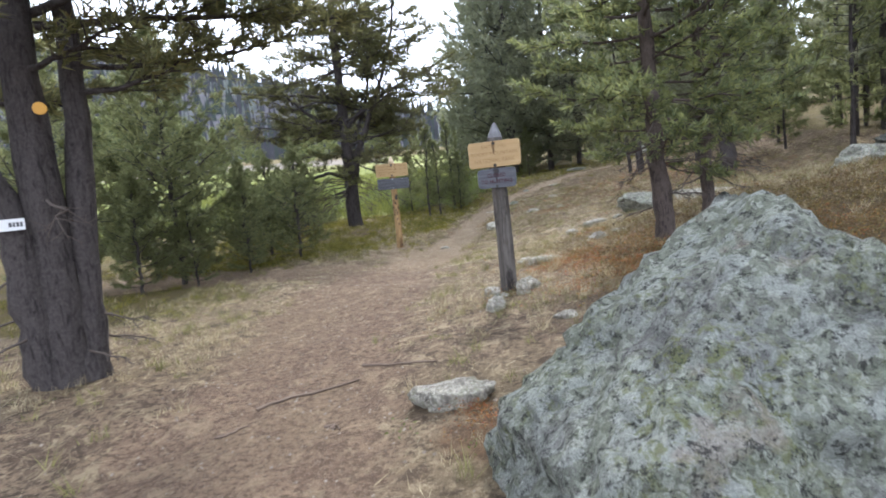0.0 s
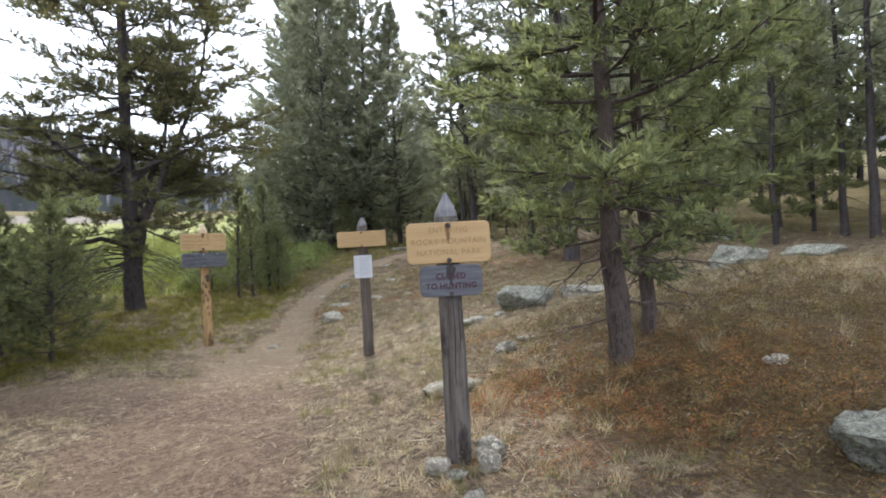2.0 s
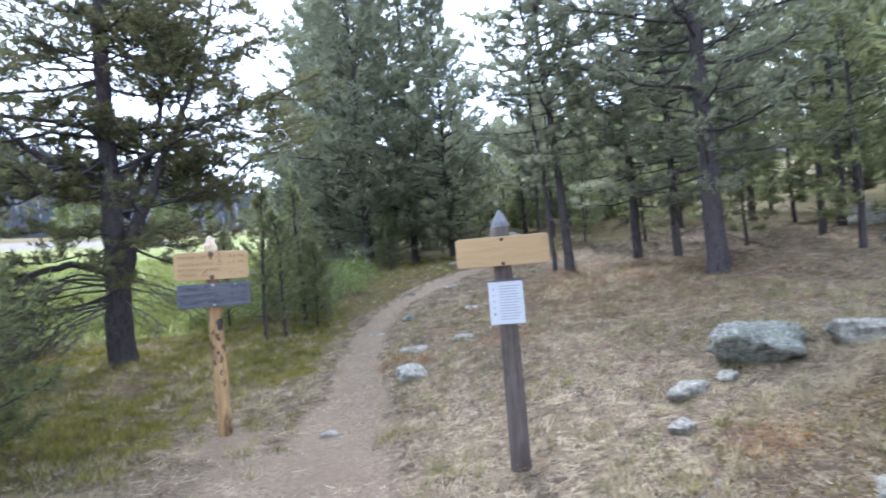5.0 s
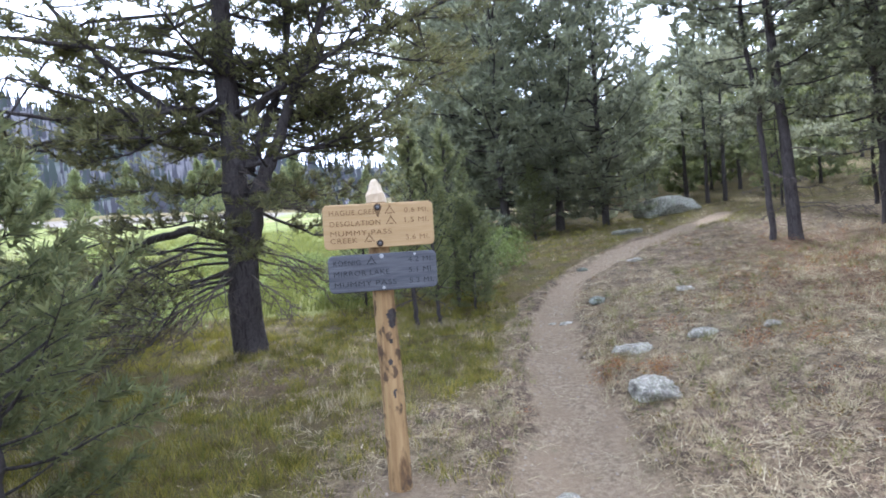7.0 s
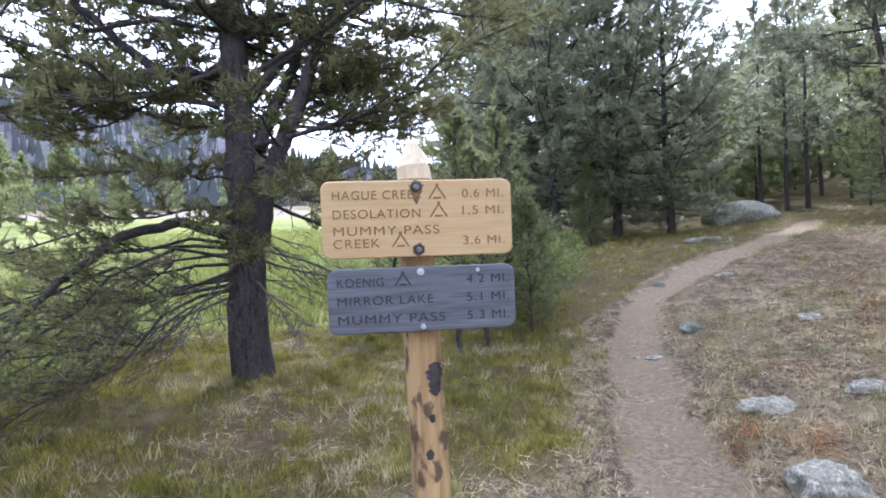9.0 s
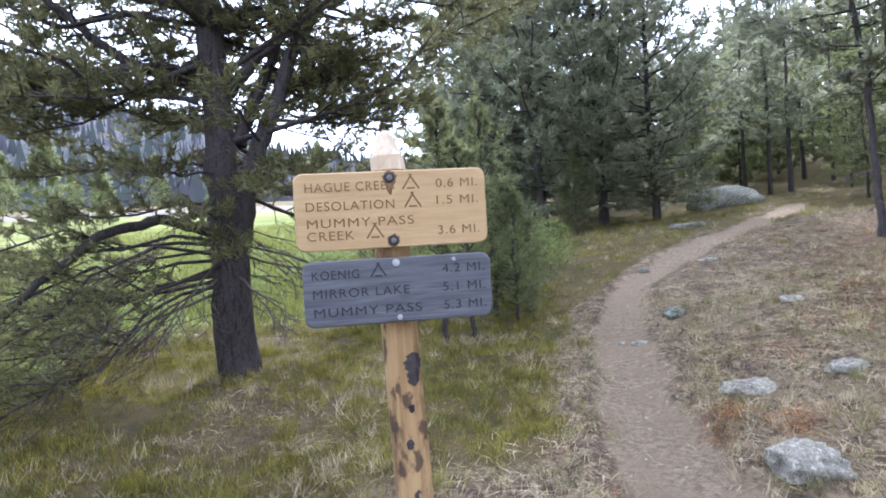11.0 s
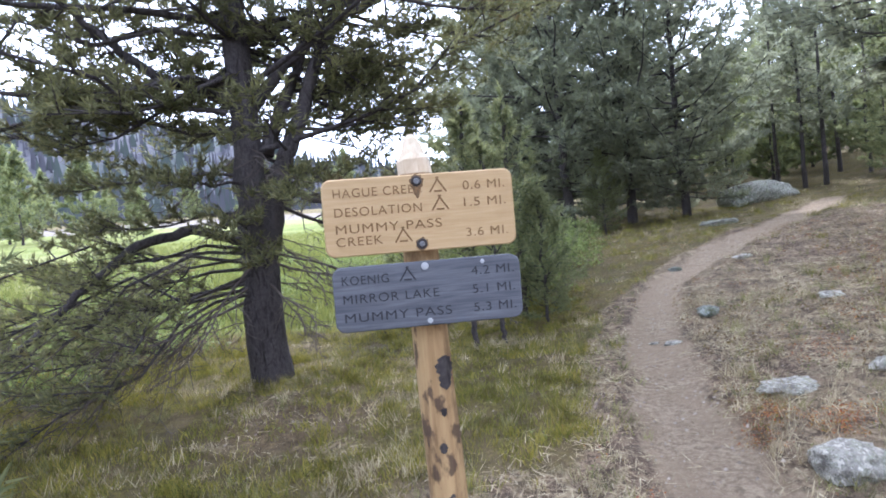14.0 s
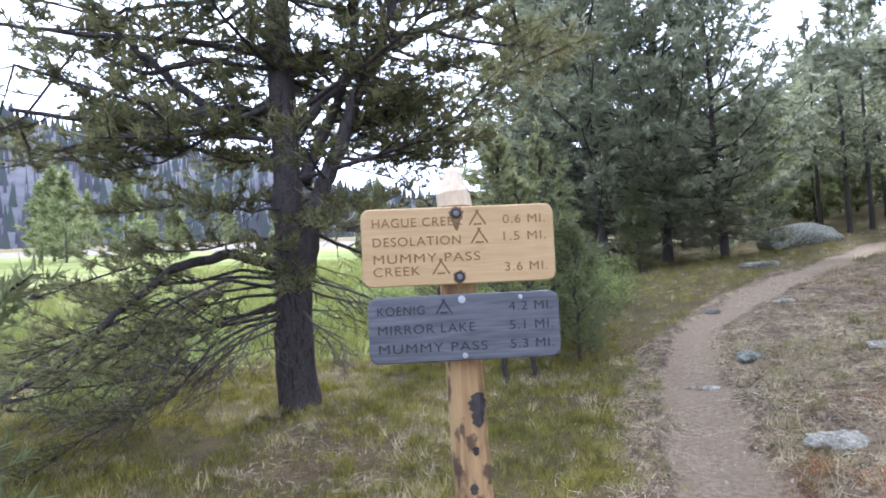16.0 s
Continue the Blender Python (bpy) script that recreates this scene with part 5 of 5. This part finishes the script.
# second sign: plain tan board and a notice in a clear sleeve
B, zb = sign_base(1.21, 9.44, 2.515, -25, 0.078, 0.15, 2, POST_DARK, TIP_GREY, 0.13, "dark post with a tan board and a paper notice")
b = board_on(B, 0.672, 0.213, 0.035, 2.205 - zb, -0.095, BOARD_TAN, "tan varnished board with worn lettering", corner=0.025)
for z in (0.05, 0.0, -0.05):
    bm = bmesh.new()
    bmesh.ops.create_cube(bm, size=1.0, matrix=Matrix.Diagonal((0.42, 0.001, 0.006, 1)))
    part("worn_lettering", bm, BOARD_TAN, b).matrix_basis = pose(0, -0.018, z)
bolt(b, 0.0, -0.0175, 0.085, 0.014, BOLT_DARK)
bolt(b, 0.0, -0.0175, -0.09, 0.014, BOLT_DARK)
notice = part("paper_notice", rounded_board(0.25, 0.315, 0.008, 0.01), PAPER, B, "white paper notice in a plastic sleeve")
notice.matrix_basis = pose(0.0, -0.085, 1.83 - zb, 0, 0, 0)
bm = bmesh.new()
bmesh.ops.create_cube(bm, size=1.0, matrix=Matrix.Diagonal((0.24, 0.012, 0.014, 1)))
part("clip_bar", bm, INK_DARK, notice).matrix_basis = pose(0, -0.002, 0.16)
for i in range(13):
    bm = bmesh.new()
    wd = 0.15 - 0.03 * ((i * 7) % 5) / 5
    bmesh.ops.create_cube(bm, size=1.0, matrix=Matrix.Diagonal((wd, 0.001, 0.006, 1)))
    part("text_line", bm, INK, notice).matrix_basis = pose(0.025 - (0.15 - wd) / 2, -0.0052, 0.12 - i * 0.02)
for i in range(5):
    bm = bmesh.new()
    bmesh.ops.create_cube(bm, size=1.0, matrix=Matrix.Diagonal((0.012, 0.001, 0.014, 1)))
    part("margin_mark", bm, INK_DARK if i == 4 else INK, notice).matrix_basis = pose(-0.09, -0.0052, 0.1 - i * 0.045)

# pale grain scar and cracks of the grey post
for x, z0, z1, w in ((0.012, 0.35, 1.15, 0.006), (-0.03, 0.1, 0.9, 0.004), (0.045, 0.5, 1.05, 0.004)):
    tb = Tubes()
    zz = np.linspace(z0, z1, 8)
    tb.add(np.column_stack([x + 0.006 * np.sin(zz * 9), -np.sqrt(np.maximum(0.0795 ** 2 - x * x, 0)) + 0 * zz, zz]), np.full(8, w) * np.sin(np.linspace(0.3, 2.9, 8)), 5)
    o = new("crack", tb.mesh("crack", BOLT_DARK))
    o.parent = A

# third sign: distances
C, zc = sign_base(-0.90, 11.76, 2.61, 2.0, 0.078, 0.16, 3, POST_PEELED, TIP_PALE, 0.15, "peeled pine post with a tan and a grey distance board", 9)
b = board_on(C, 0.685, 0.275, 0.04, 2.312 - zc, -0.085, BOARD_TAN, "tan varnished routed board", corner=0.032, roll=1.2)
FY = -0.021
for s, wd, z in (("HAGUE CREEK", 0.318, 0.071), ("DESOLATION", 0.310, 0.004), ("MUMMY PASS", 0.376, -0.056), ("CREEK", 0.164, -0.100)):
    lettering(s, 0.031, ROUTED_SHADE_TAN, b, -0.306, FY, z, width=wd)
for x, z in ((0.070, 0.069), (0.074, 0.004), (-0.066, -0.100)):
    tent_symbol(0.048, ROUTED_SHADE_TAN, b, x, FY, z)
for s, z in (("0.6 MI.", 0.071), ("1.5 MI.", 0.010), ("3.6 MI.", -0.098)):
    lettering(s, 0.031, ROUTED_SHADE_TAN, b, 0.315, FY, z, width=0.152, align="RIGHT")
bolt(b, -0.005, -0.02, 0.112, 0.020, BOLT_DARK)
bolt(b, -0.005, -0.028, 0.112, 0.011, BOLT_DULL)
stain(b, -0.005, -0.0204, 0.112, 0.026, 0.04, STAIN, 1)
bolt(b, -0.002, -0.02, -0.112, 0.020, BOLT_DARK)
bolt(b, -0.002, -0.028, -0.112, 0.010, BOLT_DULL)
stain(b, -0.002, -0.0204, -0.112, 0.024, 0.0, STAIN, 2)
b = board_on(C, 0.675, 0.232, 0.04, 2.022 - zc, -0.085, BOARD_GREY, "slate grey stained routed board", 0.003, 0.035, roll=1.2)
for s, wd, z in (("KOENIG", 0.165, 0.052), ("MIRROR LAKE", 0.340, -0.014), ("MUMMY PASS", 0.380, -0.080)):
    lettering(s, 0.031, ROUTED_GREY, b, -0.308, FY, z, width=wd)
tent_symbol(0.044, ROUTED_GREY, b, -0.072, FY, 0.052)
for s, z in (("4.2 MI.", 0.052), ("5.1 MI.", -0.014), ("5.3 MI.", -0.080)):
    lettering(s, 0.031, ROUTED_GREY, b, 0.315, FY, z, width=0.155, align="RIGHT")
bolt(b, -0.008, -0.02, 0.098, 0.014, BOLT_STEEL)
bolt(b, -0.004, -0.02, -0.098, 0.010, BOLT_STEEL)
bolt(b, 0.2, -0.02, 0.098, 0.008, BOLT_STEEL)


rr = np.random.default_rng(4)
for zc2, hw, hh in ((1.11, 0.6, 0.045), (1.06, 0.35, 0.03), (0.62, 0.25, 0.03), (0.82, 0.22, 0.02), (0.95, 0.2, 0.016)):
    bm = bmesh.new()
    rows2 = []
    a0 = rr.uniform(-2.2, -1.0)
    for i in range(9):
        f = i / 8 * 2 - 1
        half = hw * math.sqrt(max(0.02, 1 - f * f)) * rr.uniform(0.55, 1.1)
        rows2.append([bm.verts.new((0.0755 * math.cos(a0 + half * g), 0.0755 * math.sin(a0 + half * g), zc2 + hh * f)) for g in (-1, -0.5, 0, 0.5, 1)])
    for u, v in zip(rows2, rows2[1:]):
        for i in range(4):
            bm.faces.new((u[i], u[i + 1], v[i + 1], v[i]))
    part("bark_patch", bm, BARK, C, "dark scab of bark left on the peeled post")

# ---------------------------------------------------------------- ground cover
def blades(rng, xy, height, width, lean, per, spread):
    """Thin grass blades in clumps, as loose triangles."""
    n = len(xy)
    c = np.repeat(xy, per, 0) + rng.normal(0, spread, (n * per, 2))
    h = np.repeat(height, per)[:, None] * rng.uniform(0.5, 1.15, (n * per, 1))
    a = rng.uniform(0, 2 * math.pi, n * per)
    base = np.column_stack([c, land(c[:, 0], c[:, 1]) - 0.005])
    side = np.column_stack([np.cos(a), np.sin(a), np.zeros_like(a)]) * width * rng.uniform(0.6, 1.3, (n * per, 1))
    b2 = rng.uniform(0, 2 * math.pi, n * per)
    tip = base + np.column_stack([np.cos(b2) * h[:, 0] * lean * rng.uniform(0.2, 1.4, n * per), np.sin(b2) * h[:, 0] * lean * rng.uniform(0.2, 1.4, n * per), h[:, 0]])
    return np.stack([base - side, base + side, tip], 1)


def scatter(rng, n, box, keep):
    xy = np.column_stack([rng.uniform(box[0], box[1], n), rng.uniform(box[2], box[3], n)])
    return xy[rng.random(n) < keep(xy[:, 0], xy[:, 1])]


def patchy(x, y, s=1.0):
    return 0.5 + 0.5 * np.sin(x * 2.3 * s + 1.7 * np.sin(y * 1.9 * s)) * np.sin(y * 2.9 * s + 1.3 * np.sin(x * 1.6 * s))


rng = np.random.default_rng(9)
clear = lambda x, y: (0.35 + 0.65 * soft(y, 2.5, 5.0)) * (1 - dirt_at(x, y)) ** 1.5 * (1 - meadow_at(x, y)) * (1 - np.minimum(0.92 * heath_and_shade_at(x, y), 1))
tris = []
for box, n, hgt in (((-4, 8, -1, 14), 9000, 0.05), ((-1, 9, 9, 20), 6000, 0.05), ((-8, 14, 3, 26), 6000, 0.07)):
    xy = scatter(rng, n, box, lambda x, y: clear(x, y) * (0.15 + 0.85 * patchy(x, y)) * (1 - 0.9 * green_at(x, y)))
    tris.append(blades(rng, xy, rng.uniform(0.5, 1.6, len(xy)) * hgt, 0.0024, 1.6, 8, 0.06))
tagged(new("dry_grass", tri_mesh("dry_grass", np.concatenate(tris), DRY_GRASS)), "short dry straw-coloured grass and litter on the slope", "grass", kind="stuff")


def straws(rng, xy, lo, hi2, width):
    """Dead grass blades lying loosely on the ground, as loose triangles."""
    n = len(xy)
    a, ln = rng.uniform(0, 2 * math.pi, n), rng.uniform(lo, hi2, n)
    end = xy + np.column_stack([np.cos(a), np.sin(a)]) * ln[:, None]
    p0 = np.column_stack([xy, land(xy[:, 0], xy[:, 1]) + rng.uniform(0.002, 0.012, n)])
    p1 = np.column_stack([end, land(end[:, 0], end[:, 1]) + rng.uniform(0.003, 0.035, n)])
    w = np.column_stack([-np.sin(a), np.cos(a), rng.uniform(-0.6, 0.6, n)]) * (width * rng.uniform(0.6, 1.4, n))[:, None]
    return np.stack([p0 - w, p0 + w, p1], 1)


fine_patch = lambda x, y: (0.12 + 0.88 * patchy(x + 2, y + 6, 2.1) ** 2) * (0.25 + 0.75 * patchy(x - 5, y + 3, 5.3))
open_ground = lambda x, y: (1 - 0.86 * dirt_at(x, y)) * (1 - meadow_at(x, y)) * (1 - 0.9 * heath_and_shade_at(x, y))
xy = np.concatenate([scatter(rng, 150000, (-4, 5.5, -1, 9), lambda x, y: open_ground(x, y) * fine_patch(x, y) * (0.10 + 0.9 * soft(y, 3.0, 6.5))), scatter(rng, 150000, (-2.5, 5.5, 8.5, 16.5), lambda x, y: open_ground(x, y) * fine_patch(x, y) * (1 - 0.92 * green_at(x, y))), scatter(rng, 60000, (2, 11, 3, 20), lambda x, y: open_ground(x, y) * fine_patch(x, y))])
tagged(new("straw_litter", tri_mesh("straw_litter", straws(rng, xy, 0.05, 0.17, 0.0026), STRAW)), "dead straw blades lying over the dry ground", "grass", kind="stuff")
for nm, mt, n, label, shift in (("straw_tufts", STRAW, 6500, "pale straw grass tufts dotted over the dry slope", 0.0), ("olive_tufts", OLIVE, 5200, "olive green grass tufts dotted over the dry slope", 4.0)):
    xy = np.concatenate([scatter(rng, n, (-4, 7, 0, 16), lambda x, y: clear(x, y) * patchy(x + shift, y - shift, 1.2) ** 1.5), scatter(rng, n // 2, (-7, 13, 4, 24), lambda x, y: clear(x, y) * patchy(x + shift, y - shift, 1.2) ** 1.5)])
    tagged(new(nm, tri_mesh(nm, blades(rng, xy, rng.uniform(0.05, 0.15, len(xy)), 0.0034, 0.75, 15, 0.028), mt)), label, "grass", kind="stuff")
tris = []
for box, n, hgt in (((-6, 1.2, 10, 18), 22000, 0.06), ((-8, 9, 5, 25), 20000, 0.08)):
    xy = scatter(rng, n, box, lambda x, y: green_at(x, y) * (1 - meadow_at(x, y)) * (0.06 + 0.94 * patchy(x, y, 1.3) ** 1.7) * (0.2 + 0.8 * patchy(x + 8, y - 2, 4.3)))
    tris.append(blades(rng, xy, rng.uniform(0.4, 1.5, len(xy)) * hgt, 0.0032, 0.6, 13, 0.04))
xy = np.concatenate([scatter(rng, 5200, (-6, 0.9, 10, 17.5), lambda x, y: green_at(x, y) * (0.05 + 0.95 * patchy(x + 1, y + 4, 2.2) ** 1.4) * (0.25 + 0.75 * patchy(x - 3, y + 2, 5.1))), scatter(rng, 2200, (-8, 7, 5, 24), lambda x, y: green_at(x, y) * (0.05 + 0.95 * patchy(x + 1, y + 4, 2.2) ** 1.4) * (0.25 + 0.75 * patchy(x - 3, y + 2, 5.1)))])
tris.append(blades(rng, xy, rng.uniform(0.05, 0.13, len(xy)), 0.0034, 0.7, 40, 0.05))
tagged(new("green_grass", tri_mesh("green_grass", np.concatenate(tris), GREEN_GRASS)), "yellowish green grass under the pines beside the trail", "grass", kind="stuff")
xy = scatter(rng, 26000, (-14, 5, 17, 45), lambda x, y: meadow_at(x, y) * np.exp(-(y - 17) / 16))
tagged(new("meadow_grass", tri_mesh("meadow_grass", blades(rng, xy, rng.uniform(0.15, 0.4, len(xy)), 0.009, 0.4, 7, 0.12), MEADOW_LEAF)), "bright sunlit green meadow grass", "grass", kind="stuff")


def leaves(rng, xy, height, size, per, spread):
    n = len(xy)
    c = np.repeat(xy, per, 0) + rng.normal(0, spread, (n * per, 2))
    z = land(c[:, 0], c[:, 1]) + np.repeat(height, per) * rng.random(n * per)
    p = np.column_stack([c, z])
    u = unit(rng.normal(0, 1, p.shape) * [1, 1, 0.5])
    v = unit(np.cross(u, rng.normal(0, 1, p.shape)))
    s = size * rng.uniform(0.5, 1.3, (n * per, 1))
    return np.concatenate([np.stack([p, p + u * s + v * s * 0.35, p + u * s * 1.6], 1), np.stack([p, p + u * s * 1.6, p + u * s - v * s * 0.35], 1)])


xy = np.concatenate([scatter(rng, 9000, (0.7, 4.6, 4.0, 7.2), lambda x, y: rust_at(x, y) * (0.04 + 0.96 * patchy(x, y, 2.6) ** 2.0) * (0.3 + 0.7 * patchy(x + 4, y + 1, 5.7))), scatter(rng, 15000, (-0.5, 9, 0, 19), lambda x, y: (0.05 + 0.9 * rust_at(x, y)) * (1 - dirt_at(x, y)) * patchy(x, y, 1.9) ** 2.5)])
tagged(new("autumn_ground_cover", tri_mesh("autumn_ground_cover", leaves(rng, xy, rng.uniform(0.03, 0.12, len(xy)), 0.0135, 16, 0.05), RED_LEAF)), "red, orange and yellow low leaves on the ground", "ground cover", kind="stuff")
xy = scatter(rng, 5200, (-5, 9, 1, 20), lambda x, y: clear(x, y) * (patchy(x + 3, y + 5, 1.7) > 0.72))
tagged(new("green_herbs", tri_mesh("green_herbs", leaves(rng, xy, rng.uniform(0.02, 0.08, len(xy)), 0.016, 9, 0.04), HERB_LEAF)), "small olive green herbs in the dry turf", "ground cover", kind="stuff")
xy = scatter(rng, 26000, (1.2, 8.5, 1.6, 8.5), lambda x, y: (0.15 + 0.85 * patchy(x + 1, y + 2, 1.7)) * (0.16 * soft(x, 1.2, 2.2) + heath_and_shade_at(x, y)))
tagged(new("heath_cover", tri_mesh("heath_cover", leaves(rng, xy, rng.uniform(0.03, 0.12, len(xy)), 0.018, 10, 0.06), HEATH_LEAF)), "olive, ochre and brown low heath leaves on the slope", "ground cover", kind="stuff")
xy = scatter(rng, 560, (-1.5, 8, 0.6, 9), lambda x, y: clear(x, y) * (x > 0.8) * 0.6)
tagged(new("pale_bunch_grass", tri_mesh("pale_bunch_grass", blades(rng, xy, rng.uniform(0.12, 0.24, len(xy)), 0.0026, 0.7, 42, 0.04), STRAW)), "pale feathery bunch grass on the slope", "grass", kind="stuff")
spots3 = ((1.25, 13.2, 0.10), (1.62, 13.0, 0.08), (1.5, 12.85, 0.07), (2.2, 13.9, 0.12), (3.2, 14.3, 0.2), (3.9, 15.0, 0.3), (4.8, 15.2, 0.45), (2.6, 8.35, 0.10), (2.45, 8.2, 0.07), (0.26, 1.95, 0.06), (0.24, 2.05, 0.04), (1.35, 5.7, 0.14), (1.9, 6.25, 0.16), (1.6, 6.0, 0.2), (2.5, 13.0, 0.12), (1.0, 12.9, 0.05), (3.0, 12.8, 0.2), (2.0, 5.5, 0.2))
xy = np.concatenate([rng.normal((x, y), s2, (int(10 + 120 * s2), 2)) for x, y, s2 in spots3])
tagged(new("red_shrublets", tri_mesh("red_shrublets", leaves(rng, xy, rng.uniform(0.03, 0.10, len(xy)), 0.011, 16, 0.04), RED_LEAF)), "small red and russet leafy shrublets by stones and trail", "ground cover", kind="stuff")
xy = scatter(rng, 5200, (0.9, 8.5, 10.5, 19.5), lambda x, y: (1 - dirt_at(x, y)) * (0.1 + (patchy(x + 7, y + 1, 1.5) > 0.55) * patchy(x, y + 9, 3.2)))
tagged(new("olive_turf", tri_mesh("olive_turf", leaves(rng, xy, rng.uniform(0.015, 0.07, len(xy)), 0.018, 10, 0.06), HEATH_LEAF)), "dark olive and brown low plants on the slope", "ground cover", kind="stuff")
# willow scrub at the meadow's edge
for i, (x, y, w, h) in enumerate(((0.75, 17.6, 0.6, 0.75), (0.1, 18.3, 0.7, 0.65), (1.5, 18.9, 0.7, 0.6), (2.1, 20.6, 0.9, 0.6), (-1.2, 18.6, 0.7, 0.5), (-4.2, 17.6, 0.8, 0.6), (-5.6, 18.6, 1.0, 0.7), (-7.4, 17.4, 1.0, 0.8), (-3.4, 19.8, 0.9, 0.5), (-4.9, 16.2, 0.6, 0.6), (-2.2, 22.5, 1.0, 0.5), (-6.0, 22.0, 1.3, 0.6), (-9.5, 21.0, 1.3, 0.7), (-4.5, 25.5, 1.2, 0.5), (-8.5, 26.5, 1.5, 0.6), (-12.5, 25.0, 1.5, 0.7), (-6.5, 30.5, 1.6, 0.5), (-11.5, 32.0, 1.8, 0.6), (-0.6, 25.0, 1.2, 0.6))):
    n = 260
    a, rr2, zz = rng.uniform(0, 6.28, n), np.sqrt(rng.random(n)) * w, rng.random(n)
    rr2 *= np.sqrt(1 - 0.75 * zz)
    c = np.column_stack([rr2 * np.cos(a), rr2 * np.sin(a), zz * h])
    q = np.repeat(c, 9, 0) + rng.normal(0, 0.05, (n * 9, 3))
    u = unit(rng.normal(0, 1, q.shape) + [0, 0, 0.6])
    v = unit(np.cross(u, rng.normal(0, 1, q.shape)))
    s = rng.uniform(0.02, 0.045, (len(q), 1))
    root = thing("willow_bush", (x, y, lz(x, y)), "low bright green willow bush at the meadow's edge", "bush", "willow scrub")
    stems2 = Tubes()
    for kk in range(12):
        e = c[kk * 20]
        stems2.add([(e[0] * 0.15, e[1] * 0.15, -0.05), e * [0.6, 0.6, 0.55], e], [0.008, 0.006, 0.002], 4)
    o = tagged(new("stemwork", stems2.mesh("stemwork", TWIG)), kind="stuff")
    o.parent = root
    o = new("foliage", tri_mesh("foliage", np.concatenate([np.stack([q, q + u * s + v * s * 0.3, q + u * s * 2], 1), np.stack([q, q + u * s * 2, q + u * s - v * s * 0.3], 1)]), WILLOW_LEAF))
    o.parent = root

# pebbles and chips of wood
n = 9000
xy = np.column_stack([rng.uniform(-4, 6, n), rng.uniform(-0.5, 19, n)])
xy = xy[rng.random(n) < 0.25 + 0.75 * dirt_at(xy[:, 0], xy[:, 1])]
n = len(xy)
s = rng.uniform(0.005, 0.016, n) * np.where(rng.random(n) < 0.04, 1.5, 1.0)
p = np.column_stack([xy, land(xy[:, 0], xy[:, 1]) + s * 0.3])
dirs = np.array([(1, 0, 0), (0, 1, 0), (-1, 0, 0), (0, -1, 0)], float)
tris = []
rot = rng.uniform(0, 6.28, n)
for i in range(4):
    def turned(d):
        return np.column_stack([d[0] * np.cos(rot) - d[1] * np.sin(rot), d[0] * np.sin(rot) + d[1] * np.cos(rot), np.full(n, -0.4)])
    a, b2 = turned(dirs[i] * rng.uniform(0.7, 1.4)), turned(dirs[(i + 1) % 4] * rng.uniform(0.7, 1.4))
    tris.append(np.stack([p + a * s[:, None], p + b2 * s[:, None], p + np.array([0.2, 0.1, 0.55]) * s[:, None]], 1))
k = Mat("pebble")
PEBBLE = k.done(k.ramp(k.noise(3.7, 2), (0.3, (0.15, 0.12, 0.095)), (0.5, (0.29, 0.24, 0.19)), (0.68, (0.38, 0.325, 0.26))), 0.9, 0.2)
tagged(new("pebbles", tri_mesh("pebbles", np.concatenate(tris), PEBBLE)), "small pebbles and pale chips scattered over the trail", "pebbles", kind="stuff")


def stick(x0, y0, x1, y1, r, seed, label="grey weathered stick lying on the bare ground"):
    rr = np.random.default_rng(seed)
    f = np.linspace(0, 1, 9)
    x, y = x0 + (x1 - x0) * f + rr.normal(0, 0.015, 9), y0 + (y1 - y0) * f + rr.normal(0, 0.015, 9)
    tb = Tubes()
    tb.add(np.column_stack([x, y, land(x, y) + r * 0.6]), r * (1.1 - 0.6 * f) * rr.uniform(0.8, 1.2, 9), 6)
    tagged(new("stick", tb.mesh("stick", STICK)), label, "stick", "fallen sticks")


stick(-0.58, 3.28, 0.01, 3.07, 0.011, 1)
stick(-1.19, 2.60, -0.56, 3.01, 0.013, 2)
stick(-1.30, 2.19, -1.15, 2.34, 0.009, 3)
stick(-0.65, 2.22, -0.54, 2.15, 0.010, 4)
stick(0.20, 13.61, 0.42, 13.94, 0.008, 5)
stick(1.95, 8.0, 2.02, 8.15, 0.012, 6)
stick(7.2, 13.1, 8.1, 13.0, 0.02, 7)
stick(-0.45, 14.4, -0.3, 14.9, 0.008, 8)

# tag and marker on the multi-stemmed pine
tag = thing("tree_tag", (-3.128, 3.322, 1.835), "small white metal tag nailed to the pine bark", "tag", turn=36)
plate = part("plate", rounded_board(0.17, 0.09, 0.004, 0.006), TAG_WHITE, tag)
for i, wd in enumerate((0.02, 0.016, 0.018, 0.016)):
    bm = bmesh.new()
    bmesh.ops.create_cube(bm, size=1.0, matrix=Matrix.Diagonal((wd, 0.002, 0.035, 1)))
    part("stamped_mark", bm, INK_DARK, plate).matrix_basis = pose(-0.01 + i * 0.024, -0.003, 0)
bm = bmesh.new()
bmesh.ops.create_cone(bm, cap_ends=True, segments=20, radius1=0.05, radius2=0.046, depth=0.006, matrix=Matrix.Rotation(radians(90), 4, "X"))
me = bpy.data.meshes.new("trail_marker")
bm.to_mesh(me)
bm.free()
me.materials.append(MARK_ORANGE)
ob = new("trail_marker", me)
ob.matrix_basis = pose(-2.829, 3.417, 2.70, 0, 0, 33)
tagged(ob, "round orange trail marker nailed to the pine trunk", "marker")
